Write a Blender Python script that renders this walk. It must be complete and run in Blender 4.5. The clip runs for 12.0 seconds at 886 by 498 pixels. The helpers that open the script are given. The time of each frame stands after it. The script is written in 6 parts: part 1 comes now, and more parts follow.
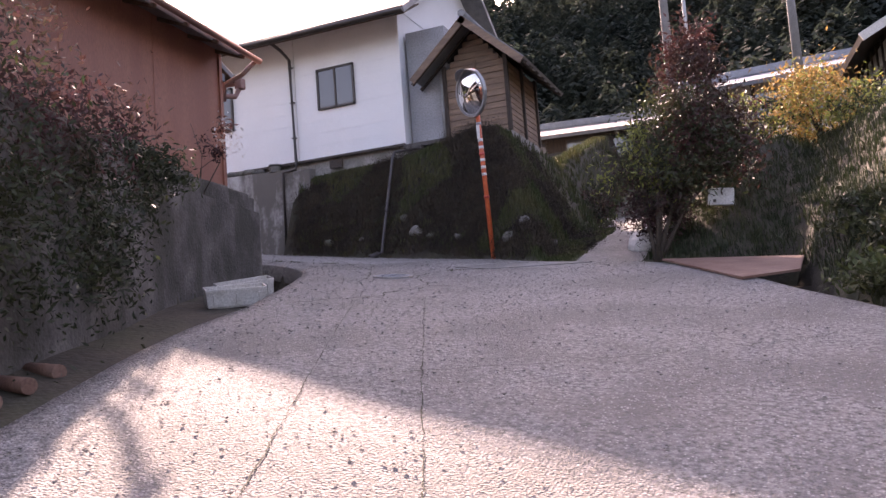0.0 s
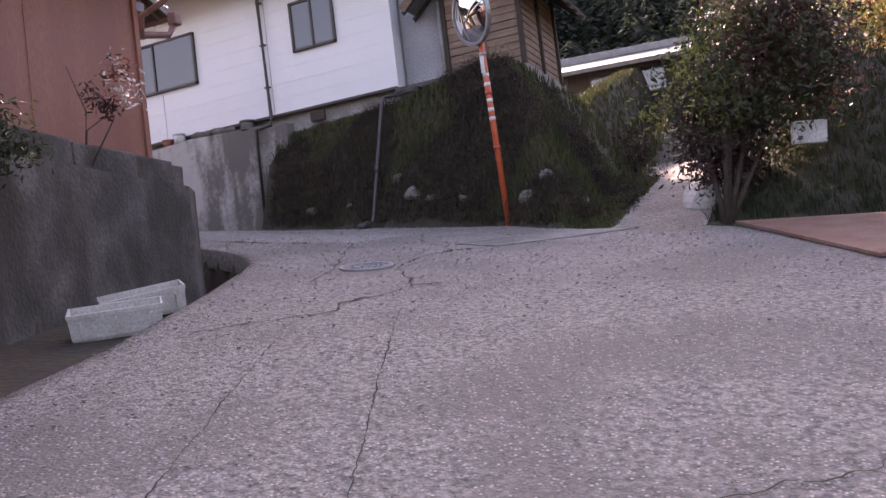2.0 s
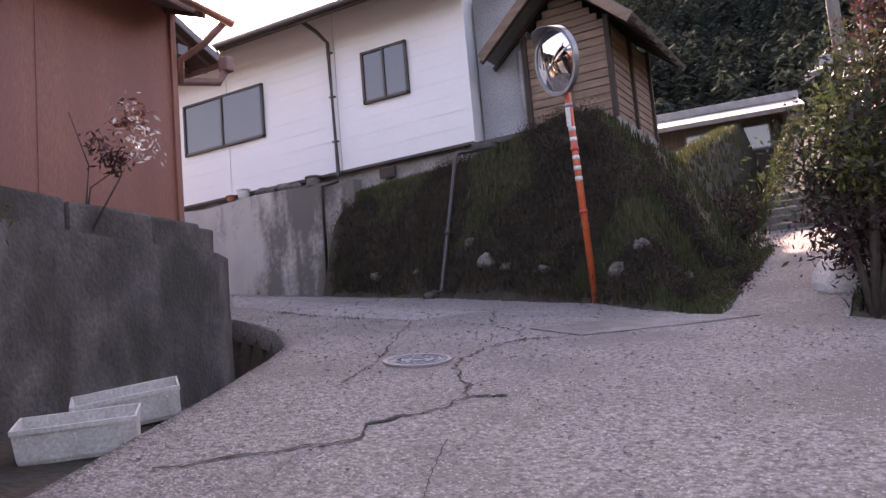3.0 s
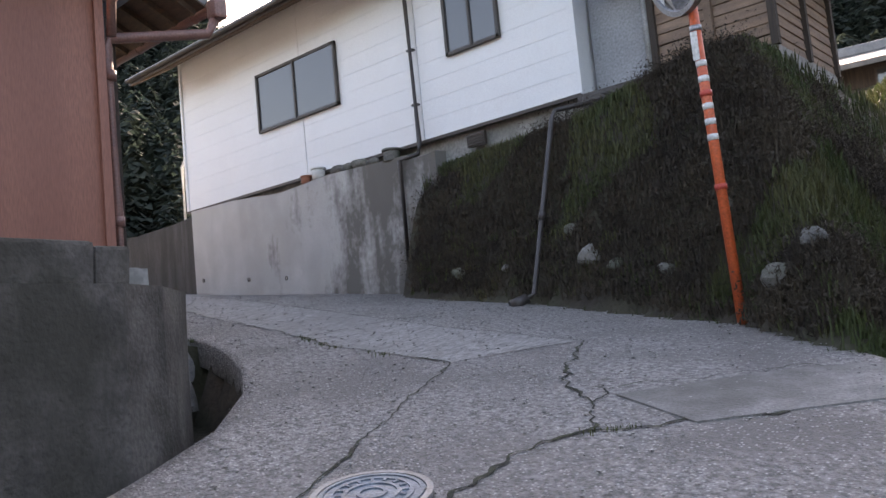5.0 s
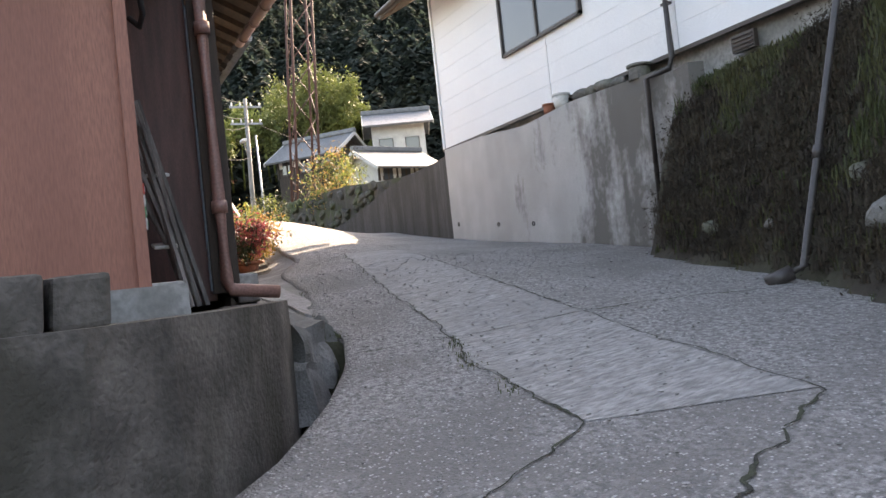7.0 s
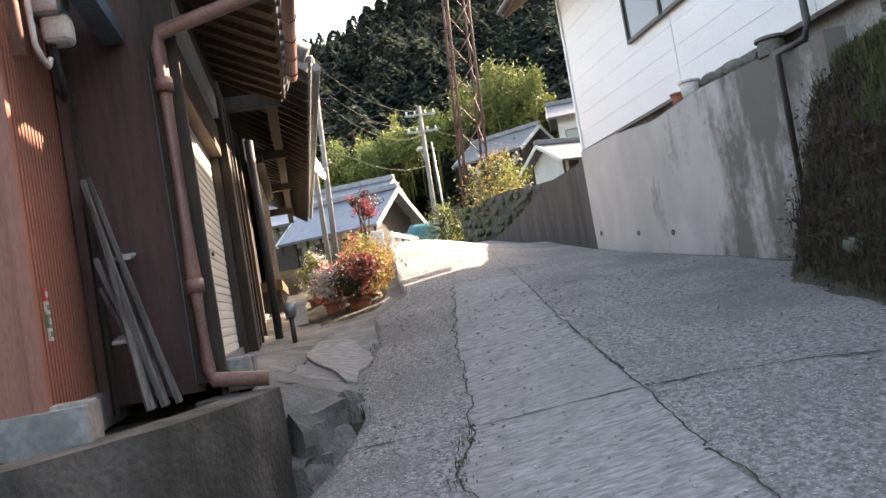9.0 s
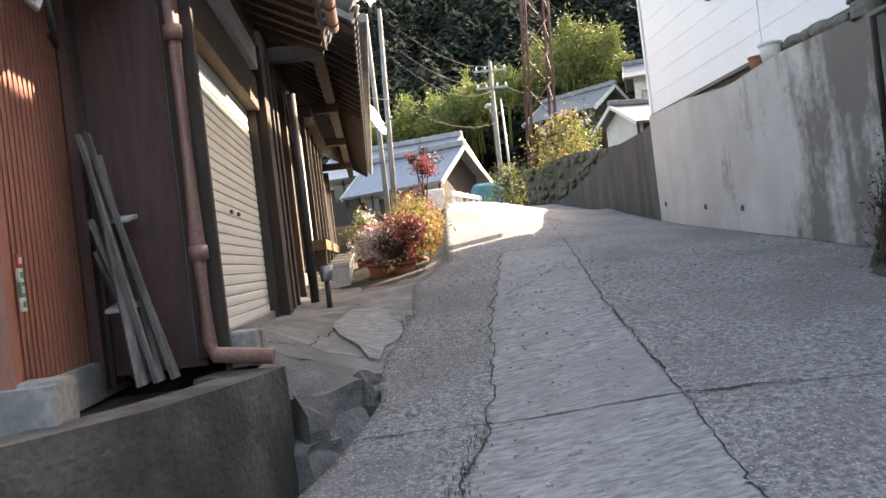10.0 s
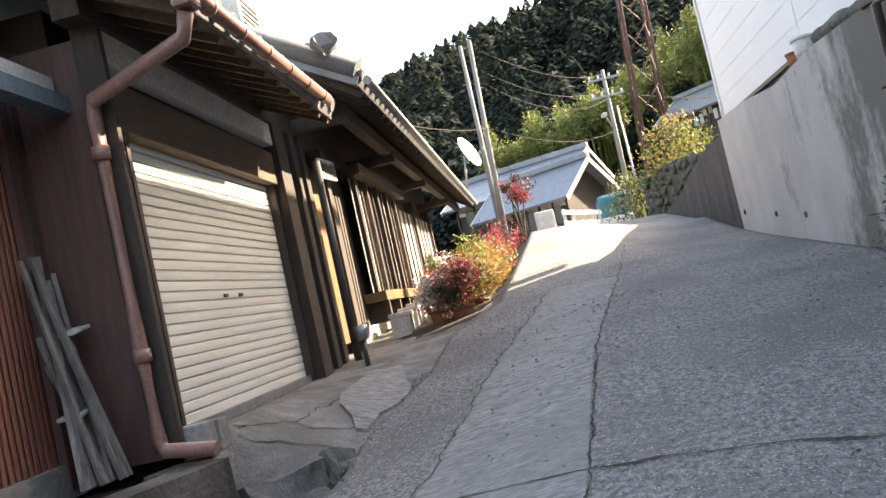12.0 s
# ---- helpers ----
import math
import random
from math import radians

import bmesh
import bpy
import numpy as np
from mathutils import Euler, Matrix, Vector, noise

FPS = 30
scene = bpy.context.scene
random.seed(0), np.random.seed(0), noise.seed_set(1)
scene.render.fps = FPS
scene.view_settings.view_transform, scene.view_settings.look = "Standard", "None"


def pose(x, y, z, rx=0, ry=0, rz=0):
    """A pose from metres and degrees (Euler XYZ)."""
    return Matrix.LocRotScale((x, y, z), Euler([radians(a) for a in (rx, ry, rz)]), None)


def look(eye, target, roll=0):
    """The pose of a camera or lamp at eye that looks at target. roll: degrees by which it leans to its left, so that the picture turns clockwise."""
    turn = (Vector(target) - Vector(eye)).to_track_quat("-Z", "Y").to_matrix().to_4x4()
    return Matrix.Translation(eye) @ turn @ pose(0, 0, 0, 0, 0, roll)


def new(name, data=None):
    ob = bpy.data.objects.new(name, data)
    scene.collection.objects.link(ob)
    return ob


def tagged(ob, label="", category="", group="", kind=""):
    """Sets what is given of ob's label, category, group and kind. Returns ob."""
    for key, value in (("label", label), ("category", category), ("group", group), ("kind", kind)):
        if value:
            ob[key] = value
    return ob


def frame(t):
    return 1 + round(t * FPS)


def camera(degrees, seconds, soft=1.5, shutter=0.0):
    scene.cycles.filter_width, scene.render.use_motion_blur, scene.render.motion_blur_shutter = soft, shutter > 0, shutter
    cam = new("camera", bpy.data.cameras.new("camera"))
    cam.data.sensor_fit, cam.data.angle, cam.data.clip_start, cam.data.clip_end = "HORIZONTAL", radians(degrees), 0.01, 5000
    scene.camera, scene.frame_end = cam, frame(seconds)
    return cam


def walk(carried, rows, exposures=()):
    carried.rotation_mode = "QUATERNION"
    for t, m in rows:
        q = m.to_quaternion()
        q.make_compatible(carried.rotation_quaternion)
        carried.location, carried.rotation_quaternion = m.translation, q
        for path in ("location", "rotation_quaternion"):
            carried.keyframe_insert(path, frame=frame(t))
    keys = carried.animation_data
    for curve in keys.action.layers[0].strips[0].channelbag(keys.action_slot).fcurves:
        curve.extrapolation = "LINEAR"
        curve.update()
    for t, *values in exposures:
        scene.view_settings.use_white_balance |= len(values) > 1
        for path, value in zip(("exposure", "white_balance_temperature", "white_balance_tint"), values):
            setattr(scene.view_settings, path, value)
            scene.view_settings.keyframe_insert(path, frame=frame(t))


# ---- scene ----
cam = camera(56.8, 12.0)
METRES, EYE, TILT, LEAN, TURN = 15.0, 1.5, 0.0, 0.0, 22.1
ROWS = [
    (0.0, 0.0, 0.0, 0.0, 0.44, 5.86, 4.3),
    (0.5, 0.0089, 0.0524, 0.0085, 1.11, 5.3, 3.68),
    (1.0, 0.0191, 0.1042, 0.0186, -0.17, 4.06, 3.87),
    (1.5, 0.0192, 0.1565, 0.027, 1.13, 4.33, 5.0),
    (2.0, 0.0226, 0.2108, 0.0373, 2.28, 2.5, 6.92),
    (2.5, 0.0223, 0.2662, 0.0492, 5.84, 4.81, 3.39),
    (3.0, 0.0276, 0.3177, 0.0603, 7.99, 6.96, 4.96),
    (5.0, 0.0578, 0.5309, 0.102, 19.42, 5.47, 5.52),
    (5.5, 0.0651, 0.5802, 0.1124, 26.0, 4.59, 5.45),
    (6.0, 0.0633, 0.6251, 0.1249, 33.37, 4.17, 8.32),
    (6.5, 0.0732, 0.6649, 0.1341, 39.7, 1.99, 6.93),
    (7.0, 0.0764, 0.7032, 0.1392, 43.15, 1.58, 6.09),
    (7.5, 0.0765, 0.7391, 0.1455, 47.08, 3.55, 7.7),
    (9.5, 0.0729, 0.8506, 0.1674, 61.18, 1.57, 8.18),
    (10.0, 0.0598, 0.8649, 0.1698, 63.2, 0.52, 6.91),
    (10.5, 0.0601, 0.8767, 0.1693, 67.91, 1.04, 11.53),
    (11.0, 0.0731, 0.8992, 0.17, 72.12, 1.5, 11.25),
    (11.5, 0.0839, 0.931, 0.1693, 73.84, 2.36, 12.3),
    (12.0, 0.096, 0.9619, 0.1776, 74.99, 3.59, 12.82),
]
EXPO = [(0.0, 2.26, 7850, 41), (0.5, 2.12, 7850, 42), (1.2, 2.22, 7900, 42), (2.0, 2.36, 7950, 42), (3.0, 2.42, 8000, 42), (3.9, 2.44, 7850, 25), (4.95, 2.46, 7850, 23), (5.5, 2.76, 7900, 22), (7.0, 2.74, 8200, 19), (12.0, 2.80, 8150, 16)]
walk(cam, [(t, pose(0, 0, EYE, TILT, LEAN, TURN) @ pose(METRES * x, METRES * y, METRES * z, 90 + pitch, roll, yaw)) for t, x, y, z, yaw, pitch, roll in ROWS], EXPO)

# ---- light: low sun over the white house's roof, bright sky ----
SUN_AZ, SUN_EL = -30.7, 29.3
world = bpy.data.worlds.new("world")
scene.world = world
world.use_nodes = True
wn = world.node_tree
sky = wn.nodes.new("ShaderNodeTexSky")
sky.sky_type, sky.sun_disc = "NISHITA", False
sky.sun_elevation, sky.sun_rotation = radians(SUN_EL), radians(SUN_AZ)
sky.air_density, sky.dust_density = 1.2, 2.5
wn.links.new(sky.outputs[0], wn.nodes["Background"].inputs[0])
wn.nodes["Background"].inputs[1].default_value = 0.13
sun_dir = Vector((math.sin(radians(SUN_AZ)) * math.cos(radians(SUN_EL)), math.cos(radians(SUN_AZ)) * math.cos(radians(SUN_EL)), math.sin(radians(SUN_EL))))
sun = new("sun", bpy.data.lights.new("sun", "SUN"))
sun.data.energy, sun.data.angle, sun.data.color = 4.5, radians(0.6), (1.0, 0.93, 0.82)
sun.matrix_world = look(sun_dir * 100, (0, 0, 0))


# ---- materials ----
def material(name, c1, c2, scale=6.0, rough=0.8, bump=0.2, fine=60.0, metal=0.0, stretch=(1, 1, 1), spots=0.0, spot=(0.8, 0.8, 0.8), island=0.0, spot_scale=55.0, stain=None, stain_amount=0.5, stain_scale=0.7, stain_stretch=(1, 1, 1), through_light=0.0):
    """Two colours mixed by coarse noise, fine grain, optional spots, stains and piece-to-piece variation."""
    m = bpy.data.materials.new(name)
    m.use_nodes = True
    nt = m.node_tree
    n, l = nt.nodes, nt.links
    bs = n["Principled BSDF"]
    geo = n.new("ShaderNodeNewGeometry")
    mp = n.new("ShaderNodeMapping")
    mp.inputs["Scale"].default_value = stretch
    l.new(geo.outputs["Position"], mp.inputs[0])

    def noise_tex(sc, vec, detail=5.0):
        t = n.new("ShaderNodeTexNoise")
        t.inputs["Scale"].default_value, t.inputs["Detail"].default_value = sc, detail
        l.new(vec, t.inputs["Vector"])
        return t.outputs[0]

    def ramp(fac, a, b):
        r = n.new("ShaderNodeMapRange")
        r.inputs[1].default_value, r.inputs[2].default_value = a, b
        l.new(fac, r.inputs[0])
        return r.outputs[0]

    def mix(fac, a, b, mode="MIX"):
        x = n.new("ShaderNodeMix")
        x.data_type, x.blend_type = "RGBA", mode
        for sock, v in ((x.inputs[0], fac), (x.inputs[6], a), (x.inputs[7], b)):
            if isinstance(v, tuple):
                sock.default_value = (*v, 1)
            elif isinstance(v, float):
                sock.default_value = v
            else:
                l.new(v, sock)
        return x.outputs[2]

    coarse = noise_tex(scale, mp.outputs[0])
    grain = noise_tex(fine, mp.outputs[0], 3.0)
    col = mix(ramp(coarse, 0.35, 0.65), c1, c2)
    col = mix(ramp(grain, 0.3, 0.7), col, mix(1.0, col, (0.62, 0.62, 0.62), "MULTIPLY"))
    height = grain
    if stain:
        mp2 = n.new("ShaderNodeMapping")
        mp2.inputs["Scale"].default_value = stain_stretch
        l.new(geo.outputs["Position"], mp2.inputs[0])
        st = noise_tex(stain_scale, mp2.outputs[0], 6.0)
        fac = n.new("ShaderNodeMath")
        fac.operation = "MULTIPLY"
        l.new(ramp(st, 0.45, 0.62), fac.inputs[0])
        fac.inputs[1].default_value = stain_amount
        col = mix(fac.outputs[0], col, stain)
    if spots:
        v = n.new("ShaderNodeTexVoronoi")
        v.inputs["Scale"].default_value = spot_scale
        l.new(mp.outputs[0], v.inputs["Vector"])
        sep = n.new("ShaderNodeSeparateColor")
        l.new(v.outputs["Color"], sep.inputs[0])
        gate = ramp(sep.outputs[0], 1 - spots, 1 - spots + 0.05)
        core = ramp(v.outputs["Distance"], 0.55, 0.2)
        f = n.new("ShaderNodeMath")
        f.operation = "MULTIPLY"
        l.new(gate, f.inputs[0]), l.new(core, f.inputs[1])
        col = mix(f.outputs[0], col, spot)
        add = n.new("ShaderNodeMath")
        l.new(grain, add.inputs[0]), l.new(v.outputs["Distance"], add.inputs[1])
        height = add.outputs[0]
    if island:
        oi = n.new("ShaderNodeObjectInfo")
        add = n.new("ShaderNodeMath")
        l.new(geo.outputs["Random Per Island"], add.inputs[0]), l.new(oi.outputs["Random"], add.inputs[1])
        hsv = n.new("ShaderNodeHueSaturation")
        r = n.new("ShaderNodeMapRange")
        r.inputs[2].default_value, r.inputs[3].default_value, r.inputs[4].default_value = 2.0, 1 - island, 1 + island
        l.new(add.outputs[0], r.inputs[0]), l.new(r.outputs[0], hsv.inputs["Value"]), l.new(col, hsv.inputs["Color"])
        col = hsv.outputs[0]
    l.new(col, bs.inputs["Base Color"])
    bs.inputs["Roughness"].default_value, bs.inputs["Metallic"].default_value = rough, metal
    if bump:
        b = n.new("ShaderNodeBump")
        b.inputs["Strength"].default_value, b.inputs["Distance"].default_value = min(bump, 1.0), 0.02 if bump < 1 else 0.03
        l.new(height, b.inputs["Height"]), l.new(b.outputs[0], bs.inputs["Normal"])
    if through_light:
        tr = n.new("ShaderNodeBsdfTranslucent")
        l.new(col, tr.inputs[0])
        ms = n.new("ShaderNodeMixShader")
        ms.inputs[0].default_value = through_light
        out = n["Material Output"]
        l.new(bs.outputs[0], ms.inputs[1]), l.new(tr.outputs[0], ms.inputs[2]), l.new(ms.outputs[0], out.inputs[0])
    return m


ROAD = material("road_concrete", (0.37, 0.351, 0.332), (0.15, 0.142, 0.134), 26.0, 0.9, 0.8, 70, spots=0.17, spot=(0.45, 0.43, 0.408), spot_scale=56, stain=(0.15, 0.14, 0.13), stain_amount=0.8, stain_scale=0.8)
GRIT = material("grit_stone", (0.48, 0.46, 0.43), (0.30, 0.285, 0.27), 7.0, 0.9, 0, island=0.6)
SLAB = material("brushed_concrete", (0.36, 0.345, 0.328), (0.235, 0.225, 0.213), 7.0, 0.88, 1.0, 14, stretch=(3.2, 0.9, 1.0), stain=(0.20, 0.19, 0.18), stain_amount=0.6, stain_scale=0.9)
APRON = material("apron_concrete", (0.29, 0.28, 0.267), (0.185, 0.178, 0.168), 5.0, 0.92, 0.7, 50, stain=(0.095, 0.092, 0.08), stain_amount=0.7, stain_scale=1.3)
CRACK = material("crack_dirt", (0.03, 0.03, 0.025), (0.05, 0.055, 0.03), 9, 1.0, 0.6, 80)
SOIL = material("bank_soil", (0.044, 0.036, 0.027), (0.06, 0.049, 0.033), 2.5, 1.0, 0.9, 18, stain=(0.042, 0.046, 0.022), stain_amount=0.6, stain_scale=0.9)
GRASS = material("grass_blades", (0.045, 0.068, 0.018), (0.085, 0.085, 0.032), 1.2, 0.7, 0, island=0.5, through_light=0.25)
DRY = material("dark_moss", (0.034, 0.026, 0.019), (0.058, 0.044, 0.028), 1.6, 0.95, 0, island=0.5)
MEADOW = material("garden_blades", (0.032, 0.052, 0.018), (0.060, 0.072, 0.026), 1.0, 0.75, 0, island=0.4, through_light=0.2)
WALLC = material("wall_concrete", (0.56, 0.55, 0.53), (0.46, 0.45, 0.43), 1.5, 0.9, 0.35, 70, stain=(0.30, 0.285, 0.265), stain_amount=0.35, stain_scale=1.4, stain_stretch=(1.4, 1.4, 0.4))


def weather(m, x0, x1, dark):
    """Black water stains that grow denser along the wall from x0 to x1, with ragged hanging edges."""
    n, l = m.node_tree.nodes, m.node_tree.links
    bs = n["Principled BSDF"]
    old = bs.inputs["Base Color"].links[0].from_socket
    geo = n.new("ShaderNodeNewGeometry")
    sep = n.new("ShaderNodeSeparateXYZ")
    l.new(geo.outputs["Position"], sep.inputs[0])
    run = n.new("ShaderNodeMapRange")
    run.inputs[1].default_value, run.inputs[2].default_value, run.inputs[3].default_value, run.inputs[4].default_value = x0, x1, -0.30, 0.17
    l.new(sep.outputs["X"], run.inputs[0])
    total = run.outputs[0]
    for sc, st, amp in ((0.9, (1.0, 1.0, 0.55), 1.0), (3.2, (1.6, 1.6, 0.18), 0.45), (14.0, (1, 1, 0.8), 0.22)):
        mp, tx, mul, add = n.new("ShaderNodeMapping"), n.new("ShaderNodeTexNoise"), n.new("ShaderNodeMath"), n.new("ShaderNodeMath")
        mp.inputs["Scale"].default_value = st
        tx.inputs["Scale"].default_value, tx.inputs["Detail"].default_value = sc, 6.0
        mul.operation = "MULTIPLY_ADD"
        mul.inputs[1].default_value, mul.inputs[2].default_value = amp, -0.5 * amp
        l.new(geo.outputs["Position"], mp.inputs[0]), l.new(mp.outputs[0], tx.inputs["Vector"]), l.new(tx.outputs[0], mul.inputs[0])
        l.new(mul.outputs[0], add.inputs[0]), l.new(total, add.inputs[1])
        total = add.outputs[0]
    edge = n.new("ShaderNodeMapRange")
    edge.inputs[1].default_value, edge.inputs[2].default_value, edge.inputs[4].default_value = -0.05, 0.14, 0.88
    l.new(total, edge.inputs[0])
    x = n.new("ShaderNodeMix")
    x.data_type = "RGBA"
    x.inputs[7].default_value = (*dark, 1)
    l.new(edge.outputs[0], x.inputs[0]), l.new(old, x.inputs[6]), l.new(x.outputs[2], bs.inputs["Base Color"])


weather(WALLC, -15.4, -11.4, (0.098, 0.088, 0.076))
MOSSY = material("mossy_stone", (0.085, 0.08, 0.065), (0.045, 0.042, 0.034), 4, 0.95, 0.9, 24, island=0.35, stain=(0.045, 0.06, 0.018), stain_amount=0.85, stain_scale=1.6)
WALLM = material("streaked_wall_concrete", (0.095, 0.088, 0.08), (0.055, 0.05, 0.045), 3.0, 0.92, 0.5, 50, stretch=(1.5, 1.5, 0.35), stain=(0.038, 0.034, 0.028), stain_amount=0.9, stain_scale=1.7, stain_stretch=(2.2, 2.2, 0.2))
WALLD = material("old_wall_concrete", (0.165, 0.147, 0.130), (0.074, 0.066, 0.058), 2.4, 0.95, 0.8, 26, stain=(0.038, 0.035, 0.026), stain_amount=0.85, stain_scale=1.9, stain_stretch=(1, 1, 0.45))
SIDING = material("white_siding", (0.86, 0.87, 0.88), (0.83, 0.84, 0.85), 2.0, 0.5, 0.05, 140, stain=(0.66, 0.67, 0.66), stain_amount=0.16, stain_scale=1.2, stain_stretch=(1.5, 1.5, 0.2))
GREYSIDE = material("grey_sheet", (0.34, 0.35, 0.37), (0.28, 0.29, 0.31), 2.0, 0.5, 0.1, 30)
FOUND = material("foundation", (0.36, 0.35, 0.33), (0.27, 0.26, 0.245), 3, 0.9, 0.2, 25, stain=(0.15, 0.145, 0.13), stain_amount=0.6, stain_scale=2.5)
BROWN = material("brown_metal", (0.045, 0.035, 0.03), (0.06, 0.048, 0.04), 5, 0.45, 0.05, 50)
BOARDB = material("maroon_board", (0.145, 0.072, 0.06), (0.09, 0.048, 0.042), 4, 0.6, 0.3, 60, stretch=(6, 6, 0.6))
DARKWOOD = material("dark_timber", (0.066, 0.046, 0.034), (0.038, 0.028, 0.021), 4, 0.75, 0.4, 60, stretch=(6, 6, 0.7))
SOFFIT = material("soffit_timber", (0.135, 0.085, 0.053), (0.085, 0.056, 0.038), 4, 0.8, 0.3, 50, stretch=(1, 5, 5))
WOODM = material("weathered_board", (0.30, 0.20, 0.14), (0.20, 0.135, 0.10), 2.5, 0.8, 0.4, 50, stretch=(0.7, 0.7, 6), island=0.25)
AMBER = material("amber_wood_panel", (0.20, 0.115, 0.045), (0.14, 0.08, 0.033), 2, 0.5, 0.1, 40, stretch=(4, 4, 0.6))
REDM = material("rust_red_sheet", (0.37, 0.152, 0.103), (0.33, 0.132, 0.09), 0.9, 0.55, 0.08, 40, stretch=(3, 3, 0.4), stain=(0.22, 0.085, 0.06), stain_amount=0.5, stain_stretch=(3, 3, 0.3))
PIPEB = material("pinkish_brown_pipe", (0.30, 0.16, 0.13), (0.25, 0.13, 0.11), 6, 0.4, 0.05, 60)
PIPEG = material("grey_drain_pipe", (0.30, 0.30, 0.30), (0.22, 0.22, 0.21), 6, 0.5, 0.1, 60)
PIPED = material("dark_pipe", (0.05, 0.042, 0.04), (0.07, 0.06, 0.055), 6, 0.45, 0.05, 60)
BLUEP = material("blue_grey_trim", (0.17, 0.23, 0.27), (0.13, 0.18, 0.215), 6, 0.5, 0.05, 60)
ORANGE = material("orange_pole_paint", (0.75, 0.14, 0.045), (0.62, 0.11, 0.04), 4, 0.45, 0.08, 50)
WHITE = material("white_reflective_tape", (0.78, 0.77, 0.74), (0.66, 0.65, 0.62), 8, 0.45, 0.05, 50)
MIRROR = material("convex_mirror", (0.9, 0.9, 0.9), (0.88, 0.88, 0.9), 3, 0.03, 0, metal=1.0)
STEEL = material("galvanised_steel", (0.42, 0.43, 0.44), (0.34, 0.35, 0.36), 8, 0.45, 0.1, 60, metal=0.7)
PLASTIC = material("white_plastic", (0.70, 0.69, 0.66), (0.60, 0.59, 0.56), 5, 0.5, 0.05, 50, stain=(0.35, 0.33, 0.28), stain_amount=0.4, stain_scale=6)
TILE = material("grey_roof_tile", (0.20, 0.205, 0.21), (0.14, 0.145, 0.15), 4, 0.42, 0.15, 50, island=0.25)
TILEL = material("pale_roof_tile", (0.25, 0.27, 0.31), (0.19, 0.205, 0.235), 3, 0.35, 0.15, 40, island=0.2)
SHUT = material("cream_shutter", (0.82, 0.81, 0.74), (0.78, 0.77, 0.70), 2, 0.4, 0.03, 220, stain=(0.55, 0.53, 0.46), stain_amount=0.18, stain_scale=1.5)
PLASTER = material("white_plaster", (0.72, 0.70, 0.66), (0.62, 0.60, 0.56), 3, 0.9, 0.15, 50)
STONE = material("rough_stone", (0.20, 0.192, 0.175), (0.12, 0.115, 0.104), 5, 0.95, 0.8, 30, island=0.25, stain=(0.06, 0.07, 0.035), stain_amount=0.6, stain_scale=3)
RUST = material("rusty_plate", (0.20, 0.10, 0.07), (0.27, 0.16, 0.12), 3, 0.75, 0.2, 50)
TERRA = material("terracotta", (0.36, 0.13, 0.07), (0.28, 0.10, 0.055), 6, 0.8, 0.2, 60)
BLUEM = material("manhole_iron", (0.23, 0.28, 0.33), (0.16, 0.19, 0.22), 9, 0.5, 0.4, 60, metal=0.3)
BARK = material("bark", (0.09, 0.065, 0.045), (0.05, 0.04, 0.03), 8, 0.95, 0.8, 40, stretch=(3, 3, 0.6))
POLEC = material("utility_pole_concrete", (0.27, 0.26, 0.25), (0.20, 0.195, 0.185), 2, 0.85, 0.15, 60)
WIRE = material("black_cable", (0.02, 0.02, 0.022), (0.03, 0.03, 0.03), 5, 0.95, 0)
LATTICE = material("red_brown_lattice", (0.13, 0.06, 0.05), (0.09, 0.045, 0.04), 3, 0.7, 0.1)
FOREST = material("forest_crown", (0.026, 0.043, 0.037), (0.050, 0.064, 0.046), 0.05, 1.0, 0, 1.6, island=0.2, through_light=0.4)
AUTUMN = material("autumn_crown", (0.12, 0.10, 0.035), (0.14, 0.075, 0.03), 0.1, 0.95, 0.9, 1.6, island=0.4)
BAMBOO = material("bamboo_leaves", (0.24, 0.27, 0.075), (0.13, 0.17, 0.05), 0.4, 0.7, 0, island=0.45, through_light=0.2)
HILL = material("hill_floor", (0.03, 0.045, 0.036), (0.045, 0.058, 0.042), 0.1, 1.0, 0.5, 1.0)
LEAFD = material("dark_green_leaves", (0.028, 0.045, 0.018), (0.05, 0.056, 0.022), 1.5, 0.6, 0, island=0.5, through_light=0.3)
LEAFR = material("dark_red_leaves", (0.085, 0.03, 0.03), (0.06, 0.045, 0.03), 1.5, 0.6, 0, island=0.5, through_light=0.3)
LEAFY = material("yellow_leaves", (0.40, 0.28, 0.09), (0.36, 0.20, 0.07), 3, 0.6, 0, island=0.35, through_light=0.4)
LEAFG = material("yellow_green_leaves", (0.24, 0.27, 0.07), (0.17, 0.20, 0.05), 3, 0.6, 0, island=0.35, through_light=0.4)
LEAFP = material("crimson_leaves", (0.36, 0.07, 0.09), (0.28, 0.07, 0.07), 3, 0.6, 0, island=0.35, through_light=0.35)
FLOWER = material("white_flowers", (0.75, 0.73, 0.70), (0.68, 0.62, 0.60), 5, 0.7, 0, island=0.1)
LUMBER = material("grey_lumber", (0.22, 0.205, 0.19), (0.11, 0.10, 0.092), 5, 0.85, 0.4, 50, stretch=(4, 4, 0.6), island=0.3)
TARP = material("blue_green_tarp", (0.03, 0.20, 0.24), (0.025, 0.15, 0.18), 3, 0.5, 0.2, 20)
CREAMWALL = material("far_plaster", (0.62, 0.60, 0.55), (0.52, 0.50, 0.46), 1, 0.9, 0.1)
GLASS = bpy.data.materials.new("window_glass")
GLASS.use_nodes = True
_g = GLASS.node_tree.nodes["Principled BSDF"]
_g.inputs["Base Color"].default_value, _g.inputs["Roughness"].default_value, _g.inputs["Metallic"].default_value = (0.065, 0.07, 0.078, 1), 0.10, 0.0
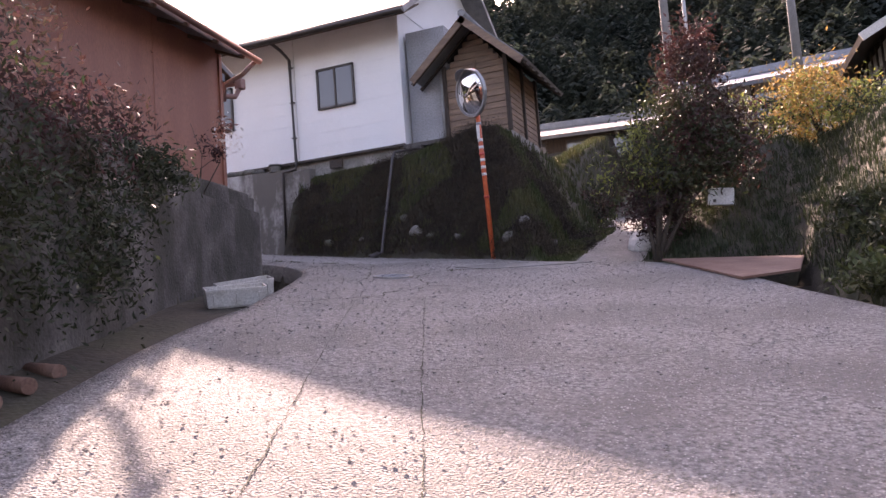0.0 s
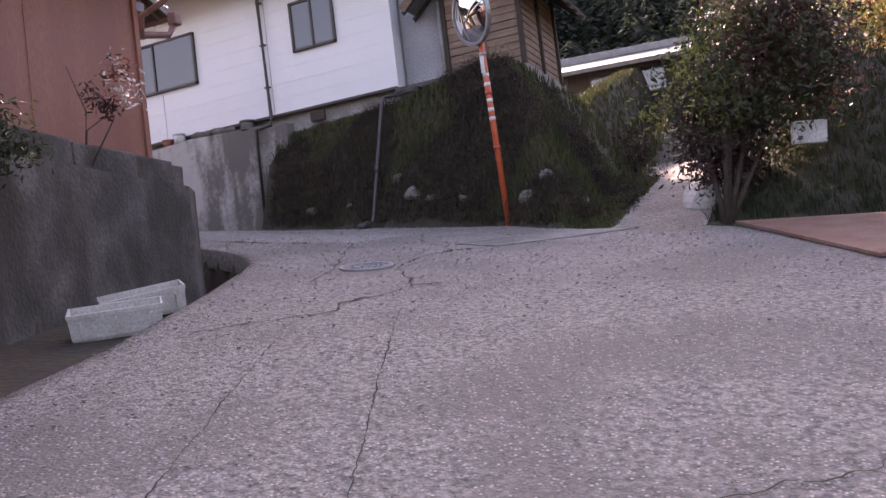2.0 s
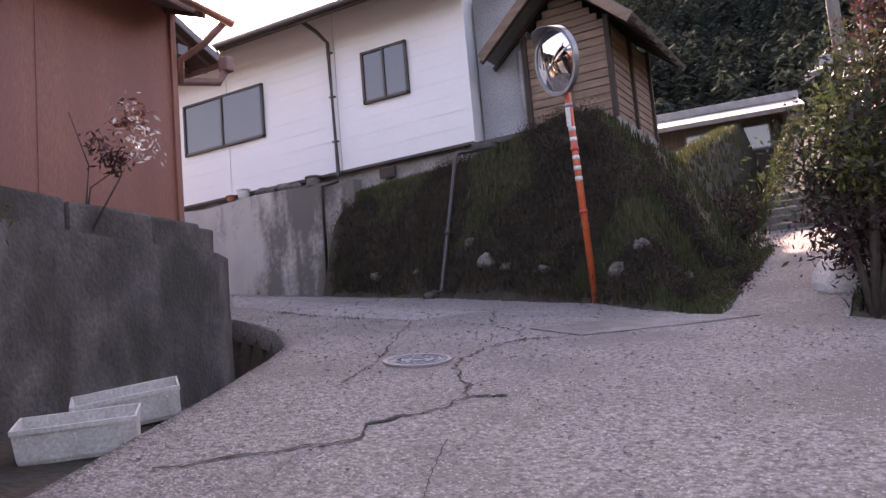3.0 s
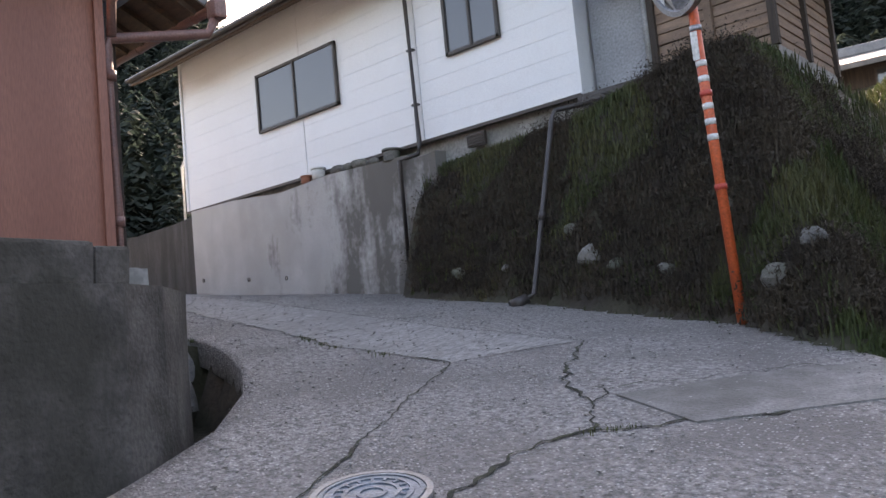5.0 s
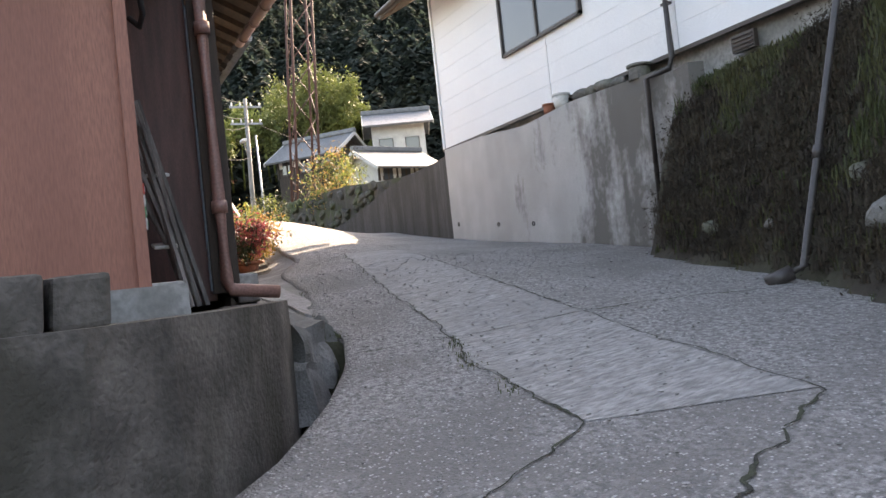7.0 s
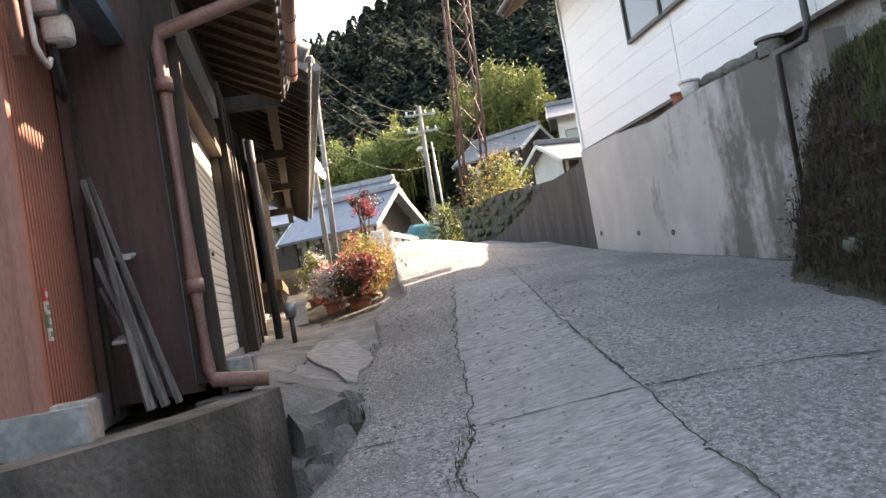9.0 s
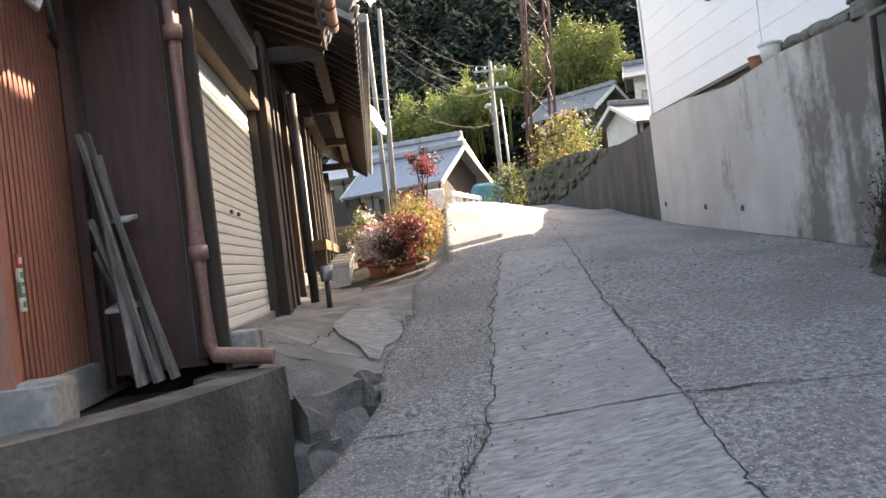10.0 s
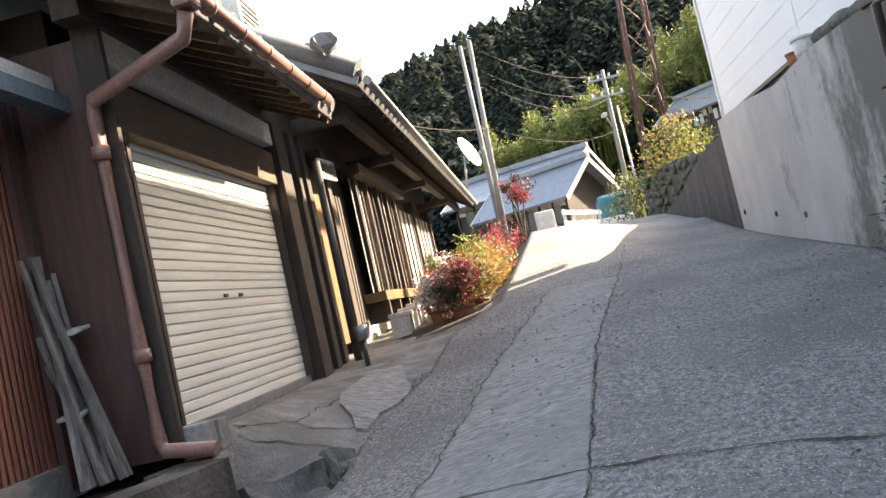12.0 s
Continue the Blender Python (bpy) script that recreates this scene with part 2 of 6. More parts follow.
_g.inputs["Specular IOR Level"].default_value = 1.0
REDT = material("red_tape", (0.62, 0.08, 0.05), (0.5, 0.06, 0.04), 5, 0.5, 0)
GREENT = material("green_tape", (0.10, 0.30, 0.14), (0.08, 0.25, 0.12), 5, 0.5, 0)


# ---- mesh helpers ----
def box(bm, c, s, m=None):
    r = bmesh.ops.create_cube(bm, size=1.0)
    t = Matrix.Translation(c) @ (m or Matrix()) @ Matrix.Diagonal((*s, 1))
    bmesh.ops.transform(bm, matrix=t, verts=r["verts"])
    return bm


def bar(bm, a, b, w, h):
    """A square bar from a to b."""
    a, b = Vector(a), Vector(b)
    d = b - a
    q = d.to_track_quat("Y", "Z").to_matrix().to_4x4()
    return box(bm, (a + b) / 2, (w, d.length, h), q)


def tube(bm, pts, r0, r1=None, seg=10):
    """A tapering tube along points, closed at both ends."""
    r1 = r0 if r1 is None else r1
    pts = [Vector(p) for p in pts]
    rings = []
    for i, p in enumerate(pts):
        d = (pts[min(i + 1, len(pts) - 1)] - pts[max(i - 1, 0)]).normalized()
        q = d.to_track_quat("Z", "Y")
        r = r0 + (r1 - r0) * i / max(1, len(pts) - 1)
        rings.append([bm.verts.new(p + q @ Vector((r * math.cos(2 * math.pi * k / seg), r * math.sin(2 * math.pi * k / seg), 0))) for k in range(seg)])
    for a, b in zip(rings, rings[1:]):
        for k in range(seg):
            f = bm.faces.new((a[k], a[(k + 1) % seg], b[(k + 1) % seg], b[k]))
            f.smooth = True
    bm.faces.new(rings[0][::-1]), bm.faces.new(rings[-1])
    return bm


def prism(bm, poly, z0, z1):
    """A polygon in plan, raised from z0 to z1 (numbers, or functions of x, y)."""
    f0 = z0 if callable(z0) else (lambda x, y: z0)
    f1 = z1 if callable(z1) else (lambda x, y: z1)
    lo = [bm.verts.new((x, y, f0(x, y))) for x, y in poly]
    hi = [bm.verts.new((x, y, f1(x, y))) for x, y in poly]
    bm.faces.new(lo[::-1]), bm.faces.new(hi)
    for i in range(len(poly)):
        j = (i + 1) % len(poly)
        bm.faces.new((lo[i], lo[j], hi[j], hi[i]))
    bmesh.ops.recalc_face_normals(bm, faces=bm.faces)
    return bm


def slab(bm, quad, thick):
    """A sloping board: four corners, thickened downwards along its normal."""
    q = [Vector(p) for p in quad]
    nrm = (q[1] - q[0]).cross(q[2] - q[0]).normalized()
    if nrm.z < 0:
        nrm = -nrm
    top = [bm.verts.new(p) for p in q]
    low = [bm.verts.new(p - nrm * thick) for p in q]
    bm.faces.new(top), bm.faces.new(low[::-1])
    for i in range(4):
        bm.faces.new((top[i], low[i], low[(i + 1) % 4], top[(i + 1) % 4]))
    bmesh.ops.recalc_face_normals(bm, faces=bm.faces)
    return bm


def bevel(bm, w=0.01, seg=2):
    bmesh.ops.bevel(bm, geom=list(bm.edges), offset=w, segments=seg, affect="EDGES", profile=0.6)
    return bm


def rough(bm, amount, scale=2.0):
    for v in bm.verts:
        v.co += Vector(noise.noise_vector(v.co * scale)) * amount
    return bm


HOME = {}


def thing(name, at, label, category, group="", kind=""):
    ob = new(name)
    ob.empty_display_size = 0.1
    ob.location = at
    HOME[ob.name] = Matrix.Translation(at)
    return tagged(ob, label, category, group, kind)


def mesh_of(name, bm, mat):
    me = bpy.data.meshes.new(name)
    if isinstance(bm, tuple):
        me.from_pydata(bm[0], [], bm[1])
        me.update()
    else:
        bm.to_mesh(me)
        bm.free()
    me.materials.append(mat)
    return me


def part(name, bm, mat, parent=None, label=""):
    ob = new(name, mesh_of(name, bm, mat))
    if parent:
        ob.parent = parent
        ob.matrix_parent_inverse = HOME.get(parent.name, Matrix()).inverted()
    return tagged(ob, label)


def solo(name, bm, mat, label, category, group="", kind=""):
    return tagged(part(name, bm, mat), label, category, group, kind)


def NB():
    return bmesh.new()


# ---- lie of the land ----
def road_z(x, y):
    """The concrete lane's surface."""
    xx, yy = min(max(x, -21.0), 2.0), min(max(y, -3.0), 18.0)
    z = -0.1128 - 0.1683 * xx + 0.2142 * yy + 0.0035 * xx * xx + 0.0079 * xx * yy - 0.0026 * yy * yy
    z += 0.11 * math.exp(-((xx + 11.2) / 3.6) ** 2 - ((yy - 14.4) / 1.3) ** 2)
    side = min(max((y - 14.3) / 2.6, 0.0), 1.0)
    z -= float(np.interp(-x, [12.5, 17.2, 21.6, 26.7], [0.0, 0.20, 0.41, 0.0])) * side * side * (3 - 2 * side)
    return z + (0.02 * (-21 - x) if x < -21 else 0.0) - 0.10 * (max(x, 2.0) - 2.0) + 0.2 * (min(y, -3.0) + 3.0) * (1 if y > -40 else 0)


ROAD_L = [(-1.5, -8), (-2.6, -2), (-3.4, 1), (-3.95, 3.2), (-4.3, 4.2), (-4.5, 4.8), (-4.8, 5.8), (-5.05, 7.0), (-5.25, 7.6), (-5.66, 8.7), (-6.15, 9.8), (-6.5, 10.45), (-7.15, 11.12), (-7.8, 11.58), (-8.6, 11.98), (-9.5, 12.28), (-10.6, 12.3), (-12.0, 12.65), (-13.5, 12.75), (-14.7, 13.3), (-16.0, 13.4), (-19.0, 13.7), (-24.0, 14.2), (-30, 14.2), (-45, 13)]
ROAD_R = [(5.5, -8), (4.5, -2), (3.4, 3), (2.2, 6), (0.95, 8.3), (0.1, 9.8), (-0.3, 10.65), (-1.0, 11.7), (-1.65, 12.8), (-2.3, 13.3), (-3.3, 13.2), (-3.9, 13.75), (-4.95, 14.65), (-6.3, 15.2), (-7.9, 15.9), (-10.5, 16.45), (-10.9, 17.05), (-14, 17.08), (-17.2, 17.1), (-22, 17.4), (-26.8, 17.5), (-32, 17.5), (-45, 17)]
BANK = ([-10.9, -10.5, -7.9, -6.3, -4.95, -3.9, -3.3], [16.6, 16.42, 15.86, 15.15, 14.62, 13.72, 13.15])
GARDEN = ([-2.0, -1.6, 0.3, 0.95, 2.2, 3.6, 5.0, 9.0], [13.3, 13.2, 12.9, 8.6, 6.3, 3.2, -2.0, -12.0])
WALL_LINE = [(-4.3, 1.5), (-4.75, 3.4), (-5.3, 5.0), (-6.3, 7.2), (-6.75, 8.6), (-7.1, 10.25), (-7.4, 10.72), (-7.95, 11.2), (-8.5, 11.52), (-9.15, 11.75), (-9.3, 11.3)]
PLATFORM = [(x - 0.15, y - 0.17) for x, y in WALL_LINE] + [(-9.3, 10.0), (-9.3, 1.0), (-14, 1.0), (-14, -9), (-3.0, -9)]


def inside(poly, x, y):
    c, j = False, len(poly) - 1
    for i in range(len(poly)):
        (xi, yi), (xj, yj) = poly[i], poly[j]
        if (yi > y) != (yj > y) and x < (xj - xi) * (y - yi) / (yj - yi) + xi:
            c = not c
        j = i
    return c


ROAD_POLY = ROAD_L + ROAD_R[::-1]


def clamp(v, a=0.0, b=1.0):
    return max(a, min(b, v))


def path_z(y):
    z = 2.42 + 0.22 * (min(y, 20) - 13.3)
    return z + 0.45 * clamp(y - 20, 0, 2) + 0.42 * clamp(y - 22, 0, 9) + 0.05 * max(0, y - 31)


def floor_z(x):
    return 3.62 + 0.062 * max(0.0, -12.6 - x)


def land(x, y):
    y0, y = y, min(y, 34.0)
    x = min(max(x, -60.0), 12.0)
    r = road_z(x, y)
    if inside(PLATFORM, x, y):
        return 3.42
    if inside(ROAD_POLY, x, y):
        return r - 0.07
    if x < -9.6 and y < 16:  # forecourt and houses on the lower side
        edge = float(np.interp(-x, [-p[0] for p in ROAD_L[15:]], [p[1] for p in ROAD_L[15:]]))
        if x > -26:
            return floor_z(x) - 0.06 if y < 11.4 else floor_z(x) - 0.06 + (road_z(x, edge) - 0.05 - floor_z(x)) * clamp((y - 11.4) / (edge - 11.4))
        return r - 0.1
    if x < -3.0 and y < 13 and x > -9.7:
        return r - (0.75 if y > 8.9 else 0.06 + 0.08 * clamp((y - 4.8) / 1.2))
    east = float(np.interp(y, [13.2, 16, 20, 26], [-3.75, -3.75, -3.7, -3.9]))
    bump = 0.08 * noise.noise((x * 1.3, y * 1.3, 0)) + 0.05 * noise.noise((x * 4, y * 4, 3))
    if x < east and y > 12:
        top = 5.48 + (0.30 if x < -17 else 0.0) + 0.36 * clamp((x + 7.0) / 1.2) + 0.30 * max(0, y - 22)
        if x < -21:
            top += 0.06 * min(-21 - x, 12.0)
        if x < -33.0:
            top = max(r, top - 0.25 * (-33.0 - x))
        d = y - (float(np.interp(x, *BANK)) if x > -10.9 else (17.25 if x > -17.3 else 18.15))
        d = min(d, (east - x) * 1.15)
        w = float(np.interp(x, [-10, -7, -5, -4], [0.75, 0.85, 1.9, 2.2]))
        k = clamp(d / w)
        k = 1 - (1 - k) ** 1.12
        return r - 0.03 + (top - r) * k + bump * (1 if 0 < k < 1 else 0.3)
    right = float(np.interp(y, [13.2, 16, 20, 26], [-1.95, -1.9, -2.1, -2.3]))
    if y > 13.1 and x < right:
        return path_z(y) + 0.3 * bump
    g = float(np.interp(x, *GARDEN))
    d = y - g
    d *= float(np.interp(x, [-0.5, 0.3, 0.6, 0.95, 2.0], [1.0, 0.8, 0.45, 0.32, 0.45]))
    terrace = 4.75 + 0.18 * max(0, y - 17.5)
    k = r - 0.1 + 0.62 * max(0.0, d) if d > 0 else r - 0.35
    side = clamp((x - right) / 1.2) if y > 13.1 else 1.0
    z = min(k, max(terrace, r)) + bump
    return z * side + (1 - side) * (path_z(y) if y > 13.1 else r - 0.1)


def axis(a, b, step, far):
    near = list(np.arange(a, b, step))
    grow, s, lo, hi = [], step, a, b
    while hi < far or lo > -far:
        s *= 1.35
        lo, hi = lo - s, hi + s
        grow.append((lo, hi))
    return np.array([g[0] for g in grow[::-1]] + near + [g[1] for g in grow])


def sheet(xs, ys, f):
    verts = [(float(x), float(y), f(float(x), float(y))) for y in ys for x in xs]
    w = len(xs)
    faces = [(j * w + i, j * w + i + 1, (j + 1) * w + i + 1, (j + 1) * w + i) for j in range(len(ys) - 1) for i in range(w - 1)]
    return verts, faces


ground = solo("ground", sheet(axis(-28, 7, 0.17, 900), axis(-6, 30, 0.17, 900), land), SOIL, "dark earth with moss and grass beside the lane", "ground", kind="structure")
for p in ground.data.polygons:
    p.use_smooth = True


# ---- the lane ----
def resample(pts, n):
    p = np.array(pts, float)
    s = np.concatenate([[0], np.cumsum(np.hypot(*np.diff(p, axis=0).T))])
    u = np.linspace(0, s[-1], n)
    return np.stack([np.interp(u, s, p[:, 0]), np.interp(u, s, p[:, 1])], 1)


def lane():
    L, R = resample(ROAD_L, 260), resample(ROAD_R, 260)
    n = 40
    v, f = [], []
    for a, b in zip(L, R):
        for k in range(n + 1):
            x, y = a + (b - a) * k / n
            v.append((x, y, road_z(x, y) + 0.010 * noise.noise((x * 1.1, y * 1.1, 7))))
        for e in (a, b):
            v.append((e[0], e[1], road_z(*e) - 0.25))
    w = n + 3
    for i in range(len(L) - 1):
        for k in range(n):
            f.append((i * w + k, i * w + k + 1, (i + 1) * w + k + 1, (i + 1) * w + k))
        f.append((i * w, (i + 1) * w, (i + 1) * w + n + 1, i * w + n + 1))
        f.append((i * w + n, i * w + n + 2, (i + 1) * w + n + 2, (i + 1) * w + n))
    return v, f


road = solo("road", lane(), ROAD, "worn grey concrete lane with exposed aggregate and cracks", "road", kind="structure")
for p in road.data.polygons:
    p.use_smooth = True


def crack(pts, w, wander=0.05, mat=CRACK, name="crack", top=None, on=None):
    """A jagged filled crack lying in the concrete."""
    n = max(4, int(sum(math.dist(a, b) for a, b in zip(pts, pts[1:])) / 0.035))
    p = resample(pts, n)
    v, f = [], []
    for i, (x, y) in enumerate(p):
        d = p[min(i + 1, n - 1)] - p[max(i - 1, 0)]
        d = d / (np.hypot(*d) + 1e-9)
        off = wander * noise.noise((x * 3.1, y * 3.1, 11)) + 0.6 * wander * noise.noise((x * 9, y * 9, 5)) + 0.012 * noise.noise((x * 27, y * 27, 8))
        ww = 0.68 * w * (0.28 + 1.5 * abs(noise.noise((x * 2.3, y * 2.3, 2))) + 0.5 * abs(noise.noise((x * 11, y * 11, 6))))
        for s in (-1, 1):
            X, Y = x - d[1] * (off + s * ww / 2), y + d[0] * (off + s * ww / 2)
            v.append((X, Y, top(X, Y) + 0.006 if top else road_z(X, Y) + 0.010 * noise.noise((X * 1.1, Y * 1.1, 7)) + 0.009))
    for i in range(n - 1):
        f.append((2 * i, 2 * i + 1, 2 * i + 3, 2 * i + 2))
    return part(name, (v, f), mat, on or road)


for pts, w, wander in (
    ([(-1.0, 2.1), (-1.56, 3.4), (-2.12, 4.69), (-2.75, 6.2), (-2.95, 6.66), (-3.66, 8.4)], 0.014, 0.012),
    ([(-1.9, 2.1), (-2.29, 3.07), (-2.76, 4.25), (-3.37, 5.72), (-3.61, 6.31), (-4.24, 7.86)], 0.011, 0.012),
    ([(-4.75, 7.4), (-4.22, 8.1), (-4.11, 8.76), (-4.0, 9.24), (-3.74, 9.37)], 0.05, 0.12),
    ([(-2.9, 4.75), (-2.34, 5.21), (-1.73, 5.6), (-1.16, 6.0), (-0.7, 6.43), (-0.29, 6.66), (0.6, 7.4)], 0.012, 0.08),
    ([(-5.0, 9.3), (-5.24, 10.13), (-6.39, 12.5)], 0.028, 0.05),
    ([(-6.39, 12.5), (-7.54, 12.64), (-7.97, 12.65), (-8.67, 12.87), (-9.24, 13.0), (-10.95, 13.26), (-14.54, 13.97)], 0.028, 0.05),
    ([(-4.0, 9.24), (-4.64, 10.46), (-4.69, 10.91), (-4.57, 11.4), (-4.18, 11.71), (-3.39, 12.52), (-2.76, 13.2)], 0.045, 0.1),
    ([(-4.57, 11.4), (-4.79, 11.9), (-5.21, 12.26), (-5.5, 12.75), (-5.87, 13.58)], 0.035, 0.1),
    ([(-5.87, 13.58), (-6.33, 13.64), (-8.18, 13.89), (-8.37, 13.92)], 0.024, 0.035),
    ([(-4.79, 11.9), (-4.9, 12.2), (-4.02, 13.12), (-3.5, 13.3)], 0.025, 0.08),
    ([(-8.37, 13.92), (-8.06, 14.78), (-7.9, 15.1), (-7.73, 15.4)], 0.025, 0.04),
    ([(-8.37, 13.93), (-10.77, 14.2), (-14.34, 14.82), (-17.4, 15.3)], 0.022, 0.03),
    ([(-8.9, 12.15), (-8.68, 12.85), (-8.37, 13.92)], 0.022, 0.03),
    ([(-13.2, 12.9), (-14.54, 13.97), (-14.36, 14.86)], 0.03, 0.04),
):
    crack(pts, w, wander)
# moss in the wider joints
moss = []
for (ax, ay), (bx_, by_) in (((-6.4, 12.5), (-8.0, 12.66)), ((-8.0, 12.66), (-8.7, 12.87)), ((-4.57, 11.4), (-4.18, 11.71)), ((-9.5, 12.26), (-10.6, 12.28)), ((-10.6, 12.28), (-12.0, 12.62))):
    for k in range(26):
        u = random.random()
        x, y = ax + (bx_ - ax) * u, ay + (by_ - ay) * u
        if noise.noise((x * 2.5, y * 2.5, 21)) > 0.0:
            moss.append((x, y + random.uniform(-0.02, 0.02), road_z(x, y) + 0.012))


# loose grit and small stones on the concrete
def grit(n, seed):
    r = np.random.RandomState(seed)
    v, f = [], []
    while len(f) < n * 8:
        x, y = r.uniform(-13, 2.5), r.uniform(1.5, 16.8)
        if not inside(ROAD_POLY, x, y):
            continue
        s = 0.005 + 0.011 * r.rand() ** 3
        z = road_z(x, y) + 0.012 + s * 0.2
        i = len(v)
        a = r.rand() * 6.283
        for k in range(4):
            q = s * r.uniform(0.7, 1.5)
            v.append((x + q * math.cos(a + 1.571 * k), y + q * math.sin(a + 1.571 * k), z))
        v += [(x, y, z + s * 0.35), (x, y, z - s * 0.7)]
        f += [(i + k, i + (k + 1) % 4, i + 4) for k in range(4)] + [(i + (k + 1) % 4, i + k, i + 5) for k in range(4)]
    return v, f


solo("road_grit", grit(9000, 5), GRIT, "small pale stones and grit scattered on the lane", "gravel", kind="stuff")


# brushed middle strip of the upper lane
def strip_between(left, right, n, m, lift):
    L, R = resample(left, n), resample(right, n)
    v = []
    for a, b in zip(L, R):
        for k in range(m + 1):
            x, y = a + (b - a) * k / m
            v.append((x, y, road_z(x, y) + 0.010 * noise.noise((x * 1.1, y * 1.1, 7)) + lift))
    return v, [(i * (m + 1) + k, i * (m + 1) + k + 1, (i + 1) * (m + 1) + k + 1, (i + 1) * (m + 1) + k) for i in range(n - 1) for k in range(m)]


part("brushed_slab", strip_between([(-6.42, 12.53), (-7.97, 12.68), (-8.68, 12.89), (-10.95, 13.28), (-14.5, 13.99)], [(-5.9, 13.58), (-8.37, 13.91), (-10.77, 14.18), (-14.33, 14.82)], 60, 12, 0.005), SLAB, road, "paler brushed concrete slab")
# smooth newer patch by the junction
patch = [(-4.1, 11.75), (-3.35, 12.5), (-2.76, 13.15), (-3.6, 13.3), (-4.0, 13.05), (-4.75, 12.1)]
part("repair_patch", prism(NB(), patch, lambda x, y: road_z(x, y) - 0.02, lambda x, y: road_z(x, y) + 0.012), APRON, road, "smoother pale concrete patch")

# manhole cover
MH = (-4.93, 10.22)
mz = road_z(*MH)
tilt = Vector((0.0, 0.0, 1.0))
tilt = Vector((-(road_z(MH[0] + .1, MH[1]) - mz) / .1, -(road_z(MH[0], MH[1] + .1) - mz) / .1, 1)).to_track_quat("Z", "Y").to_matrix().to_4x4()


def ring(bm, r0, r1, z0, z1, seg=40):
    vs = [[bm.verts.new((r * math.cos(2 * math.pi * k / seg), r * math.sin(2 * math.pi * k / seg), z)) for k in range(seg)] for r, z in ((r0, z0), (r0, z1), (r1, z1), (r1, z0))]
    for a in range(4):
        for k in range(seg):
            bm.faces.new((vs[a][k], vs[(a + 1) % 4][k], vs[(a + 1) % 4][(k + 1) % seg], vs[a][(k + 1) % seg]))
    bmesh.ops.recalc_face_normals(bm, faces=bm.faces)
    return bm


mh = thing("manhole_cover", (MH[0], MH[1], mz), "round blue-grey iron manhole cover set in the concrete", "manhole cover")
mh.matrix_basis = Matrix.Translation((MH[0], MH[1], mz)) @ tilt
HOME[mh.name] = Matrix()
part("frame", ring(NB(), 0.245, 0.275, -0.02, 0.022), PIPEG, mh)
part("lid", tube(NB(), [(0, 0, -0.02), (0, 0, 0.014)], 0.243, seg=40), BLUEM, mh)
for r in (0.06, 0.12, 0.18, 0.225):
    part("raised_ring", ring(NB(), r - 0.009, r + 0.009, 0.012, 0.022), BLUEM, mh)
for k in range(16):
    a = k * math.pi / 8
    part("stud", box(NB(), (0.15 * math.cos(a), 0.15 * math.sin(a), 0.017), (0.03, 0.014, 0.012), Matrix.Rotation(a, 4, "Z")), BLUEM, mh)


# ---- forecourt in front of the shutter ----
def court_edge(x):
    edge = float(np.interp(-x, [-p[0] for p in ROAD_L[15:]], [p[1] for p in ROAD_L[15:]])) + 0.05
    return min(edge, 11.72 + 1.15 * max(0.0, -9.3 - x))


def court_z(x, y):
    """The forecourt falls gently to the lane's edge."""
    edge = court_edge(x)
    u = clamp((y - 11.5) / max(0.1, edge - 11.5))
    return floor_z(x) + (road_z(x, edge) - 0.02 - floor_z(x)) * (u if x > -12 else u ** 3) + 0.025 * noise.noise((x * 1.5, y * 1.5, 1)) + 0.012 * noise.noise((x * 5, y * 5, 3))


def forecourt():
    xs = np.arange(-26, -9.25, 0.1)
    v, f, n = [], [], 16
    for x in xs:
        for k in range(n + 1):
            y = 11.0 + (court_edge(x) - 11.0) * k / n
            v.append((x, y, court_z(x, y)))
    for i in range(len(xs) - 1):
        for k in range(n):
            f.append((i * (n + 1) + k, i * (n + 1) + k + 1, (i + 1) * (n + 1) + k + 1, (i + 1) * (n + 1) + k))
    return v, f


apron = solo("forecourt_pavement", forecourt(), APRON, "cracked pale concrete forecourt before the shutter", "pavement", kind="structure")
for pts, w in (([(-9.75, 11.5), (-10.3, 11.75), (-10.9, 11.8), (-11.6, 12.05), (-12.3, 12.0), (-13.2, 12.2)], 0.03), ([(-10.3, 11.75), (-10.5, 12.2)], 0.035), ([(-11.6, 12.05), (-11.8, 12.5)], 0.025), ([(-12.9, 11.6), (-13.2, 12.2), (-13.4, 12.65)], 0.02), ([(-9.65, 11.6), (-9.95, 12.0), (-10.05, 12.2)], 0.03)):
    crack(pts, w, 0.09, top=court_z, on=apron)


